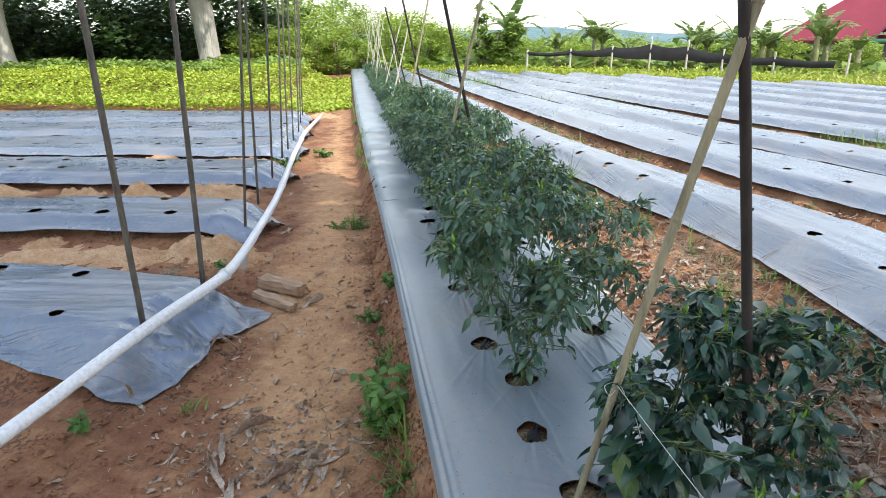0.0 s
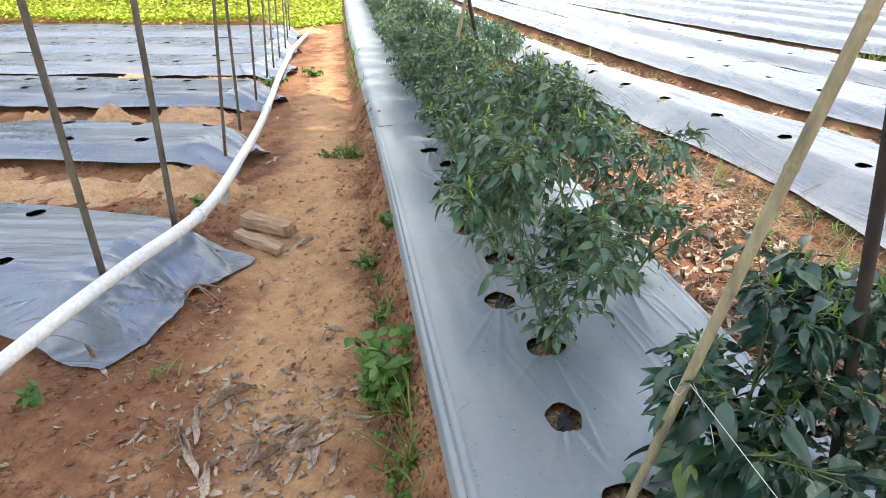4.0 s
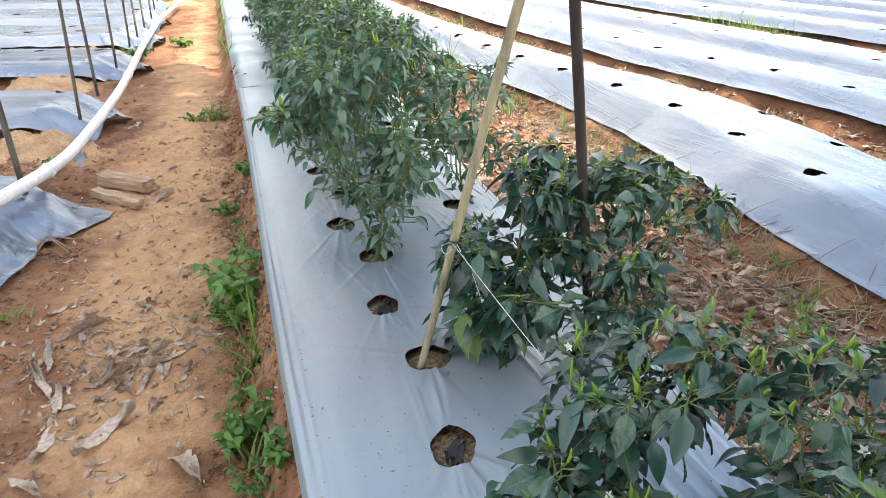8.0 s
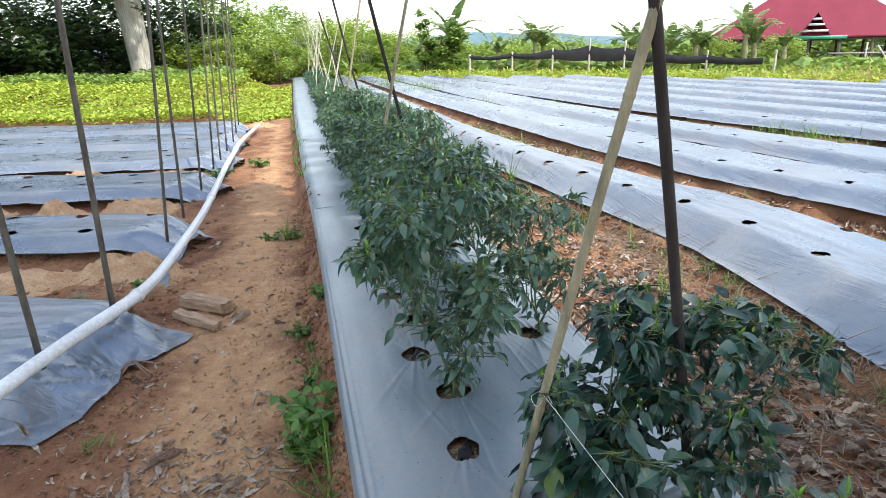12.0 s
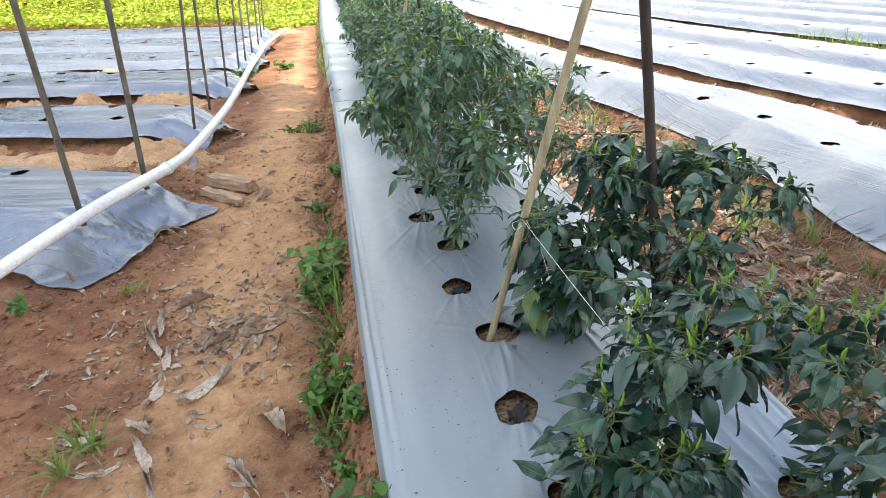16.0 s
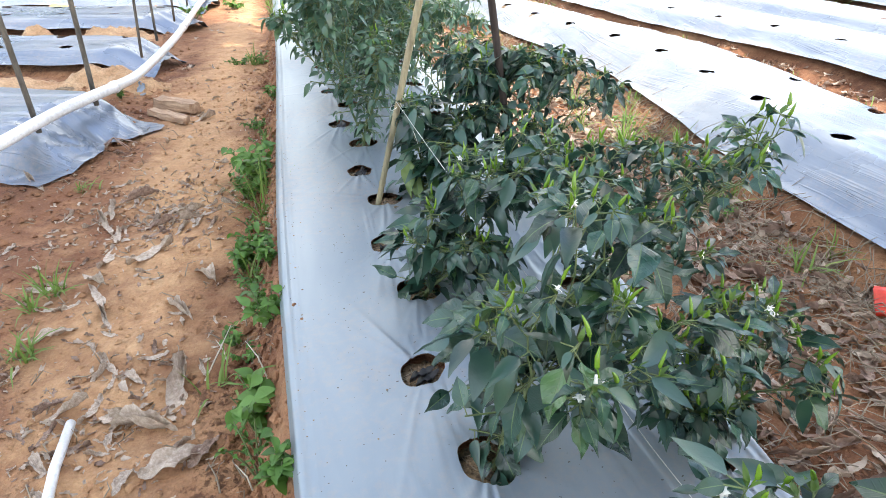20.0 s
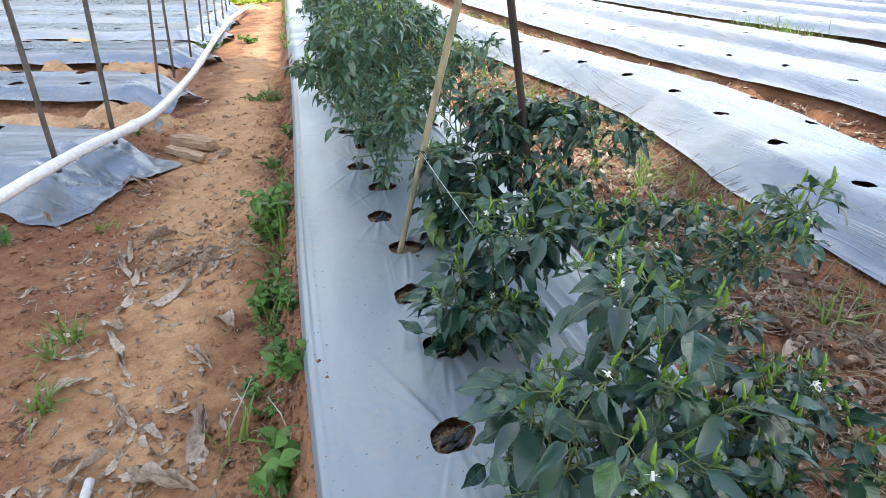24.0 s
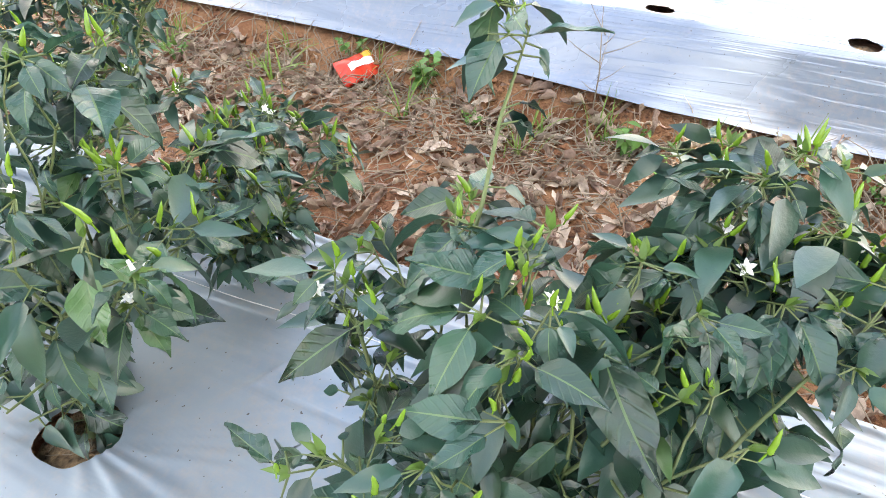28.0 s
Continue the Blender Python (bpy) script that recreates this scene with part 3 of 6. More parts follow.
    ridge = (1 - np.abs(vn(X * 9 + SS * 0.8 + seed, SS * 0.9, seed))) ** 7 + 0.8 * (1 - np.abs(vn(X * 6 - SS * 1.3 + 3 * seed, SS * 1.7, seed + 1))) ** 9
    wob = wob + crease * ridge * smooth(-0.2, 0.5, vn(X * 1.2, SS * 0.7 + 9, seed + 2) + 0.5 * near_edge)
    for ps, po, amp, rad in pleats:
        dx, dy = X - po, SS - ps
        d = np.hypot(dx, dy)
        an = np.arctan2(dy, dx)
        wob = wob + amp * ((1 - np.abs(np.sin(an * 8 + 1.5 * np.sin(3 * an + po)))) ** 2.5 - 0.25) * (0.4 + 0.6 * vn(an * 3, 0 * an + po)) * np.exp(-(d / rad) ** 2) * smooth(0.02, 0.1, d)
    Z = Z + wob
    if end is not None:
        far = SS - s0
        pull = 1 - smooth(0, 0.55, far)
        gather = 0.006 * np.sin(X * 34 + 3 * np.sin(X * 9)) * (1 - smooth(0, 0.3, far)) * smooth(0, 0.06, far)
        SS = SS + end(X) * pull
        Z = Z - end_drop * (1 - smooth(0.0, 0.32, far)) + gather
    if lies and place is not None:
        wx, wy = place[0][0] * X + place[0][1] * SS + place[0][3], place[1][0] * X + place[1][1] * SS + place[1][3]
        Z = np.maximum(Z, ground_z(wx, wy) + 0.014)
    n, m = SS.shape
    idx = np.arange(n * m).reshape(n, m)
    keep = ~(dead[:-1, :-1] & dead[1:, :-1] & dead[:-1, 1:] & dead[1:, 1:])
    quads = np.stack([idx[:-1, :-1], idx[:-1, 1:], idx[1:, 1:], idx[1:, :-1]], -1)[keep]
    used = np.unique(quads)
    remap = np.zeros(n * m, int)
    remap[used] = np.arange(len(used))
    verts = np.stack([X.ravel(), SS.ravel(), Z.ravel()], 1)[used]
    ob = link_mesh(name, verts.tolist(), remap[quads].tolist(), material or FILM)
    if place is not None:
        ob.matrix_basis = place
    if pockets:
        for hs, ho, r in holes:
            q = new("planting_soil", DISC)
            q.parent = ob
            q.matrix_basis = pose(ho, hs, crown - 0.008, 0, 0, hs * 200) @ Matrix.Diagonal((r / 0.055, r / 0.055, 1, 1))
    return tagged(ob, label, "plastic mulch", "mulch sheets over the beds")


MAIN_X = (1.33, 1.33, 1.325, 1.297, 1.307, 1.286, 1.259)
MAIN_HOLES = [(0.695 + 0.608 * k, MAIN_X[k + 3] if k < 4 else 1.259 - 0.005 * (k - 3), 0.052 + 0.004 * (k % 2)) for k in range(-3, 14)]
PLANT_HOLES = [(0.412 + 0.606 * k, (1.375, 1.37, 1.37, 1.368, 1.352, 1.345, 1.336)[k + 3] if k < 4 else 1.33 - 0.006 * (k - 4), 0.058) for k in range(-3, 14)]
SIDE_HOLES = [(s, 1.80 if s < 1.2 else 1.85 if s < 2 else 1.745, 0.024 if abs(s - 0.31) < 0.01 else 0.05) for s in (-0.97, -0.33, 0.31, 0.95, 1.625, 2.57, 3.18, 3.79, 4.4, 5.0, 5.6, 6.2)]


def main_sides(s):
    return main_left(s) - 0.015, main_right(s) + 0.05


rg = random.Random(2024)
FOLDS = []
for k in range(150):
    y = rg.uniform(-1.6, 4.4)
    if k % 3 == 0:
        FOLDS.append((y, rg.gauss(1.33, 0.04), rg.gauss(0.0, 0.10), rg.uniform(0.0006, 0.0022), rg.uniform(0.0028, 0.0045), rg.uniform(0.06, 0.22)))
    else:
        FOLDS.append((y, rg.uniform(1.52, 1.9), rg.gauss(-0.12, 0.10), rg.uniform(0.001, 0.004), rg.uniform(0.003, 0.007), rg.uniform(0.1, 0.4)))
# fan of pulled folds below the plant nearest the walk's end
for k in range(16):
    FOLDS.append((0.24 - 0.004 * k, 1.40 + 0.02 * k, -0.25 - 0.075 * k, 0.0024, 0.0045, rg.uniform(0.09, 0.17)))
# long parallel folds beside the twine
for k in range(26):
    FOLDS.append((rg.uniform(-0.9, 1.1), 1.57 + 0.012 * k + rg.uniform(-0.006, 0.006), rg.gauss(-0.05, 0.03), rg.uniform(0.002, 0.0055), rg.uniform(0.004, 0.008), rg.uniform(0.25, 0.6)))
# a thin fold from the stake's hole along the bed
FOLDS.append((1.45, 1.262, 0.02, 0.003, 0.004, 0.16))
FOLDS.append((1.46, 1.276, 0.03, 0.0026, 0.004, 0.13))
EDGE = [(0.024, 0.0026, 0.0035), (0.036, -0.0018, 0.0035), (0.05, 0.0012, 0.0045)]
DENSE = sorted({round(sg * (1 - 0.0085 * k), 4) for k in range(16) for sg in (-1, 1)} | {round(v, 4) for v in np.linspace(-0.865, 0.865, 150)})
film("mulch_film", -2.2, 5.0, 0.0075, 160, main_sides, 0.25, [h for h in MAIN_HOLES + PLANT_HOLES + SIDE_HOLES if h[0] < 4.9], "blue-silver plastic mulch film punched with round planting holes", seed=1, flank_w=0.016, drop=0.04, crease=0.0005, material=FILM_TAUT, us=DENSE, edge_lines=EDGE, folds=FOLDS)
film("mulch_film", -7.0, -2.2, 0.06, 24, main_sides, 0.25, [], "silver plastic mulch film over the near end of the chilli bed", seed=1, flank_w=0.02, drop=0.04, crease=0.0015, material=FILM_TAUT)
film("mulch_film", 5.0, 29.0, 0.06, 24, main_sides, 0.25, [], "silver plastic mulch film over the far chilli bed", seed=1, flank_w=0.02, drop=0.04, crease=0.0015, material=FILM_TAUT)

LONG_FOLDS = []
for k in range(90):
    y = rg.uniform(-2.0, 6.5)
    LONG_FOLDS.append((y, float(right_centre(0, y)) + rg.uniform(-0.45, 0.45), float(np.arctan(right_centre(0, y + 0.5) - right_centre(0, y - 0.5))) + rg.gauss(0.08, 0.08), rg.uniform(0.002, 0.006), rg.uniform(0.014, 0.022), rg.uniform(0.2, 0.7)))

for i in range(N_RIGHT):
    end_y = RIGHT_ENDS[i]
    label = "silver plastic mulch film with two rows of empty planting holes"

    def sides(s, i=i):
        c, h = right_centre(i, s), right_half(i, s)
        return c - h, c + h

    def hole_row(a, b, i=i):
        out = []
        for k in range(-8, 60):
            s = 1.745 + 0.607 * k + 0.13 * i
            w = 2 * float(right_half(i, s))
            out += [(s, float(right_centre(i, s)) - 0.185 * w, 0.046), (s + 0.28, float(right_centre(i, s)) + 0.25 * w, 0.045)]
        return [h for h in out if a < h[0] < b]

    if i < 2:
        film("mulch_film", -4.0, 7.0, 0.018 if i == 0 else 0.035, 70 if i == 0 else 36, sides, (0.27, 0.248)[i], hole_row(-4, 7.0), label, seed=2 + i, flank_w=(0.28, 0.24)[i], drop=(0.15, 0.095)[i], bend=1.0, crease=0.009, lump=1.7, folds=LONG_FOLDS if i == 0 else ())
        film("mulch_film", 7.0, end_y, 0.045, 30, sides, (0.27, 0.248)[i], hole_row(7.1, min(end_y, 15)), label, seed=2 + i, flank_w=(0.28, 0.24)[i], drop=(0.15, 0.095)[i], bend=1.0, crease=0.006)
    else:
        film("mulch_film", -5.0, end_y, 0.042 if i < 4 else 0.06, 34 if i < 4 else 24, sides, 0.238, hole_row(-1, min(end_y, 16)) if i < 4 else [], label, seed=2 + i, flank_w=0.22, drop=0.09, bend=1.0, crease=0.006, lump=1.4)

for k, (ex, ey, hw) in enumerate(LEFT_BEDS):
    m = Matrix.Translation((ex, ey, 0)) @ Matrix.Rotation(math.atan2(-LEFT_DIR.x, LEFT_DIR.y), 4, "Z")
    rows = []
    for j in range(12):
        rows += [(0.30 + 0.55 * j, 0.20, 0.05), (0.60 + 0.55 * j, -0.22, 0.05)]
    label = "silver plastic mulch film gathered at the end of a bed"
    if k == 0:
        film("mulch_film", 0.0, 5.0, 0.014, 84, lambda s: (np.interp(s, [0, 0.12, 0.35, 0.54, 0.9, 5], [-0.70, -0.70, -0.63, -0.56, -0.46, -0.46]), np.interp(s, [0, 0.3, 0.82, 1.65, 5], [0.20, 0.39, 0.50, 0.58, 0.6])), 0.225,
             [(0.42, 0.325, 0.042), (0.86, 0.19, 0.045), (0.655, -0.30, 0.036), (1.4, 0.26, 0.05), (1.2, -0.15, 0.05), (2.0, 0.2, 0.05)], label, place=m, seed=5, flank_w=0.24, drop=0.18, crease=0.006, pleats=[(-0.02, -0.18, 0.046, 0.33), (0.02, -0.64, 0.034, 0.24)],
             end=lambda x: np.interp(x, [-0.72, -0.64, -0.5, -0.3, -0.18, -0.06, 0.14, 0.2], [0.07, 0.02, -0.04, -0.07, -0.02, -0.12, -0.2, -0.2]), end_drop=0.205, lies=True)
    else:
        wave = (0.0, 0.0, 1.0, 2.1, 3.3, 4.2)[k]

        def flanks(s, hw=hw, k=k):
            taper = 0.62 + 0.38 * smooth(-0.1, 0.35, s)
            return (-hw - 0.05 + 0.05 * vn(s * 1.5, 0 * s + k)) * taper, (hw + 0.05 * vn(s * 1.3, 0 * s + k + 5)) * taper

        film("mulch_film", -0.10, 7.0, 0.032, 40, flanks, 0.205, rows, label, place=m, seed=5 + k, flank_w=0.2, drop=0.07, bend=1.0, crease=0.009, lump=2.6,
             end=lambda x, w=wave: -0.06 * np.sin(x * 3.5 + w) - 0.05 * vn(x * 4 + w, 0 * x), end_drop=0.14)
        if k > 1:
            film("mulch_film", 7.0, 24.0, 0.06, 26, flanks, 0.205, [], "silver plastic mulch film over the far end of a bed", place=m, seed=5 + k, flank_w=0.2, drop=0.07, bend=1.0, crease=0.009, lump=2.6)


# ---- stakes and poles ----
def pole(name, a, b, r0, r1, material, label, category, group, knots=0, lean=0.006, seed=0):
    rg = random.Random(seed)
    a, b = Vector(a), Vector(b)
    root = thing(name, a, label, category, group)
    n = 12
    bow = Vector((rg.uniform(-1, 1), rg.uniform(-1, 1), 0)) * lean
    pts, rad = [], []
    for i in range(n + 1):
        t = i / n
        p = (b - a) * t + bow * math.sin(math.pi * t)
        pts.append(p)
        rad.append(r0 + (r1 - r0) * t)
    Soup().tube(pts, rad, 10).make("shaft", material, root)
    if not knots:
        d = (b - a).normalized()
        Soup().tube([b - a - d * 0.004, b - a + d * 0.006], [r1 * 1.03, r1 * 0.9], 10).make("cut_end", PALE_STICK, root, "pale cut end")
    for k in range(knots):
        t = (k + 0.6) / knots
        p, d = (b - a) * t + bow * math.sin(math.pi * t), (b - a).normalized()
        r = (r0 + (r1 - r0) * t)
        Soup().tube([p - d * 0.008, p - d * 0.003, p + d * 0.003, p + d * 0.008], [r * 0.98, r * 1.12, r * 1.12, r * 0.98], 10, False).make("node_ring", material, root)
    return root


FRAME_Y = [1.6, 4.75, 8.0, 10.7, 13.2, 15.6, 17.8, 20.0, 22.2, 24.4, 26.6]
for k, fy in enumerate(FRAME_Y):
    g = "crossed stakes along the chilli row"
    rg = random.Random(40 + k)
    if k == 0:
        pole("bamboo_stake", (1.303, 1.6, 0.2), (1.662, 1.6, 1.62), 0.0098, 0.0128, BAMBOO, "weathered split bamboo stake leaning over the chilli row", "stake", g, 6, seed=1)
        pole("wooden_stake", (1.835, 1.6, 0.2), (1.595, 1.6, 1.58), 0.0128, 0.0128, DARK_POLE, "dark straight wooden stake leaning over the chilli row", "stake", g, seed=2)
    else:
        w, top = 0.25, (2.0 if k < 4 else 2.35) + rg.uniform(-0.15, 0.25)
        pale = k > 2
        j = rg.uniform(-0.05, 0.05)
        sway, thin = (rg.uniform(-0.28, 0.28), 0.75) if k > 3 else (0.0, 1.0)
        pole("bamboo_stake", (1.33, fy + j, 0.2), (1.33 + w * 1.75 + sway, fy - j, top), 0.013 * thin, 0.011 * thin, PALE_STICK if pale else BAMBOO, "thin pale bamboo stake crossed over the row", "stake", g, 4, 0.015, seed=3 + k)
        pole("wooden_stake", (1.80, fy - j + 0.1, 0.2), (1.80 - w * 1.75 + sway * 0.6, fy + 0.1 + j, top + 0.1), 0.014 * thin, 0.012 * thin, PALE_STICK if k > 3 else DARK_POLE, "thin wooden stake crossed over the row", "stake", g, 0, 0.015, seed=30 + k)

LEFT_POLES = [(-0.22, 2.98, 2.3), (-0.06, 3.43, 2.35), (-0.05, 4.70, 2.2), (-0.045, 5.33, 2.3), (-0.05, 6.34, 2.2), (-0.07, 7.44, 2.2), (-0.06, 8.03, 2.25), (-0.055, 8.73, 2.2), (-0.05, 9.56, 2.3), (-0.1, 10.6, 2.2), (-0.15, 11.7, 2.3)]
for k, (px, py, h) in enumerate(LEFT_POLES):
    rg = random.Random(90 + k)
    z = 0.19
    pole("steel_pole", (px, py, z), (px + (0.0, 0.09, 0.19, 0.1)[k] if k < 4 else px + 0.13 + rg.uniform(-0.04, 0.04), py + rg.uniform(-0.03, 0.03), z + h), 0.0135 if k < 2 else 0.0105, 0.012 if k < 2 else 0.0095, GREY_POLE, "thin grey-brown upright pole pushed into the bed end", "pole", "upright poles along the bed ends", seed=60 + k)


# ---- the white pipe laid over the bed ends ----
def catmull(points, n=10):
    pts = [Vector(p) for p in points]
    pts = [pts[0] * 2 - pts[1]] + pts + [pts[-1] * 2 - pts[-2]]
    out = []
    for i in range(1, len(pts) - 2):
        p0, p1, p2, p3 = pts[i - 1:i + 3]
        for k in range(n):
            t = k / n
            out.append(0.5 * ((2 * p1) + (p2 - p0) * t + (2 * p0 - 5 * p1 + 4 * p2 - p3) * t * t + (3 * p1 - p0 - 3 * p2 + p3) * t ** 3))
    return out + [pts[-2]]


PIPE_LINE = [(-0.95, 1.35, 0.08), (-0.64, 2.0, 0.14), (-0.45, 2.40, 0.18), (-0.275, 2.74, 0.235), (-0.125, 3.02, 0.275), (-0.005, 3.29, 0.285), (0.045, 3.58, 0.262), (0.045, 3.98, 0.215), (0.05, 4.5, 0.19), (0.08, 5.4, 0.19), (0.07, 6.4, 0.19), (0.047, 7.5, 0.19), (0.04, 8.5, 0.18), (0.04, 9.5, 0.18), (0.10, 10.8, 0.16), (0.16, 12.2, 0.12)]
pipe = thing("water_pipe", (0, 0, 0), "long dusty white plastic water pipe laid over the bed ends", "pipe")
Soup().tube(catmull(PIPE_LINE, 10), 0.029, 14).make("tube", PVC, pipe)
for at in ((0.0, 3.5, 0.22), (0.07, 6.0, 0.19), (0.04, 8.9, 0.18)):
    line = catmull(PIPE_LINE, 40)
    i = min(range(1, len(line) - 3), key=lambda q: (line[q] - Vector(at)).length)
    Soup().tube(line[i - 1:i + 3], 0.036, 14).make("coupling", PVC, pipe)
stub = thing("pipe_offcut", (0, 0, 0), "short white plastic pipe offcut lying on the soil", "pipe")
Soup().tube([(0.404, 1.005, gz(0.404, 1.005) + 0.014), (0.423, 0.83, 0.022), (0.455, 0.53, gz(0.455, 0.53) + 0.014)], 0.0125, 12).make("tube", PVC, stub)


# ---- chilli plants ----
def grow(rg, height, spread_r, forks=4, lean=(0, 0), stem=0.08, dense=1.0, low=0, shoots=()):
    """Branch segments, leaf seats and tips of one forked chilli plant, base at the origin."""
    segs, leaves, tips, extra = [], [], [], random.Random(4)
    shear, lean = lean, (0, 0)
    trunk = Vector((0, 0, height * stem))
    segs.append((Vector((0, 0, -0.03)), trunk, 0.0085, 0.007))
    for _ in range(8):
        leaves.append((trunk * rg.uniform(0.6, 1.0), Vector((rg.uniform(-1, 1), rg.uniform(-1, 1), 0.2)), 0))
    first = height * (1 - stem) / (0.9 * sum(0.86 ** k for k in range(forks + 1)))

    def go(p, d, length, r, depth):
        q = p + d * length
        segs.append((p, q, r, r * 0.75))
        for _ in range(round((3 + (depth > 1)) * dense) + (2 if depth < 2 and dense >= 1 else 0)):
            leaves.append((p.lerp(q, rg.uniform(0.3, 1.0)), d.copy(), depth))
        if depth < 2 and dense > 1.2:
            for _ in range(7):
                leaves.append((p.lerp(q, extra.uniform(0.2, 1.0)), Vector((extra.uniform(-1, 1), extra.uniform(-1, 1), 0)), depth))
        if depth >= forks:
            tips.append((q, d.copy()))
            return
        n = 3 if depth == 0 or rg.random() < 0.12 else 2
        base = rg.uniform(0, 6.28)
        for k in range(n):
            a = base + 6.283 * k / n + rg.uniform(-0.5, 0.5)
            out = Vector((math.cos(a), math.sin(a), 0))
            nd = (d * 1.0 + out * rg.uniform(0.45, 0.85) * spread_r + Vector((0, 0, 0.12)) + Vector((lean[0], lean[1], 0)) * 0.2).normalized()
            go(q, nd, length * rg.uniform(0.74, 0.98), r * 0.72, depth + 1)

    turn = rg.uniform(0, 6.28)
    for k in range(3):
        a = turn + 2.1 * k
        go(trunk, Vector((lean[0] * 0.4 + 0.45 * math.cos(a), lean[1] * 0.4 + 0.45 * math.sin(a), 1)).normalized(), first * (1.0 - 0.18 * k), 0.0055, min(k, 1))
    # short low side branches that hang leaves down to the film
    main = [q for q in segs[1:] if q[0].z < 0.45 * height]
    for k in range(low):
        a, b, r0, r1 = main[k % len(main)]
        p = a.lerp(b, extra.uniform(0.1, 0.9))
        t = extra.uniform(0, 6.28)
        out = Vector((math.cos(t), math.sin(t), extra.uniform(-0.1, 0.45))).normalized()
        q = p + out * extra.uniform(0.05, 0.14)
        segs.append((p, q, 0.0026, 0.0016))
        for _ in range(extra.randrange(4, 7)):
            leaves.append((p.lerp(q, extra.uniform(0.3, 1.0)), out + Vector((0, 0, -0.3)), 0))

    def bend(p):
        t = max(0.0, p.z) / height
        return Vector((p.x + shear[0] * t ** 0.8, p.y + shear[1] * t ** 0.8, p.z))

    segs, leaves, tips = [(bend(a), bend(b), r0, r1) for a, b, r0, r1 in segs], [(bend(p), d, k) for p, d, k in leaves], [(bend(p), d) for p, d in tips]
    # long single shoots that rise out of the crown
    for sx, sy, sz in shoots:
        end = Vector((sx, sy, sz))
        a = min((q[1] for q in segs), key=lambda q: (q - end * 0.6).length)
        mid = a.lerp(end, 0.55) + Vector((0, 0, 0.03))
        segs += [(a, mid, 0.0029, 0.0023), (mid, end, 0.0023, 0.0013)]
        d = (end - a).normalized()
        leaves += [(a.lerp(mid, extra.uniform(0.3, 1)), d.copy(), 9) for _ in range(7)] + [(mid.lerp(end, extra.uniform(0, 0.9)), d.copy(), 9) for _ in range(6)]
        for _ in range(4):
            side = Vector((extra.uniform(-1, 1), extra.uniform(-1, 1), extra.uniform(0.4, 1.4))).normalized()
            q = mid.lerp(end, extra.uniform(0.2, 1.0))
            w = q + side * extra.uniform(0.025, 0.06)
            segs.append((q, w, 0.0014, 0.001))
            tips.append((w, side))
    return segs, leaves, tips


LEAF_MESHES = []
for k in range(9):
    w, dr, fo, wa = (0.46, 0.52, 0.42, 0.50, 0.40, 0.48, 0.54, 0.45, 0.48)[k], (0.15, 0.35, 0.5, 0.05, 0.3, 0.6, 0.2, -0.1, 0.4)[k], (0.25, 0.1, 0.4, 0.3, 0.6, 0.15, 0.45, 0.35, 0.2)[k], (0.6, 1.0, 1.4, 0.5, 1.0, 1.6, 0.8, 1.2, 0.7)[k]
    v, f, rib = fine_leaf(w, dr, fo, wa)
    me = bpy.data.meshes.new("leaf")
    me.from_pydata(v, [], f)
    me.materials.append(CHILLI_LEAF)
    me.materials.append(VEIN)
    me.polygons.foreach_set("use_smooth", [True] * len(f))
    me.polygons.foreach_set("material_index", rib)
    cv, cf = leaf_shape(1.0, w, dr, fo, 5)
    LEAF_MESHES.append((me, cv, cf))


def chilli_shape(length, r):
    s = Soup()
    s.tube([(0, 0, 0), (0.0, 0.002, length * 0.25), (0.001, 0.003, length * 0.3)], [r * 0.28, r * 0.3, r * 0.55], 7, False)
    s.tube([(0.001, 0.003, length * 0.3), (0.001, 0.003, length * 0.36), (0.0, 0.003, length * 0.62), (0, 0.001, length * 0.88), (0, 0, length)], [r * 0.75, r * 1.0, r * 0.9, r * 0.5, r * 0.1], 7)
    return s


def flower_shape(r):
    s = Soup()
    for k in range(5):
        v, f = leaf_shape(r, r * 0.62, 0.25, 0.1, 3)
        s.add(v, f, Matrix.Rotation(k * 2 * math.pi / 5, 4, "Z") @ Matrix.Rotation(0.25, 4, "X"))
    s.tube([(0, 0, -0.006), (0, 0, 0.006)], [0.003, 0.002], 6)
    return s


def leaf_pose(rg, p, d, size, level=False):
    a = rg.uniform(0, 6.283)
    out = Vector((math.cos(a), math.sin(a), 0)) + Vector((d.x, d.y, 0)) * 0.9
    if out.length < 0.05:
        out = Vector((1, 0, 0))
    out.normalize()
    tilt = rg.triangular(-1.25, 0.45, -0.6) if not level else rg.uniform(-0.4, 0.5)
    way = Vector((out.x, out.y, math.tan(max(-1.2, tilt))))
    m = frame_to(p + out * 0.022, way, rg.uniform(-0.7, 0.7))
    return m @ Matrix.Diagonal((size, size, size, 1)), out


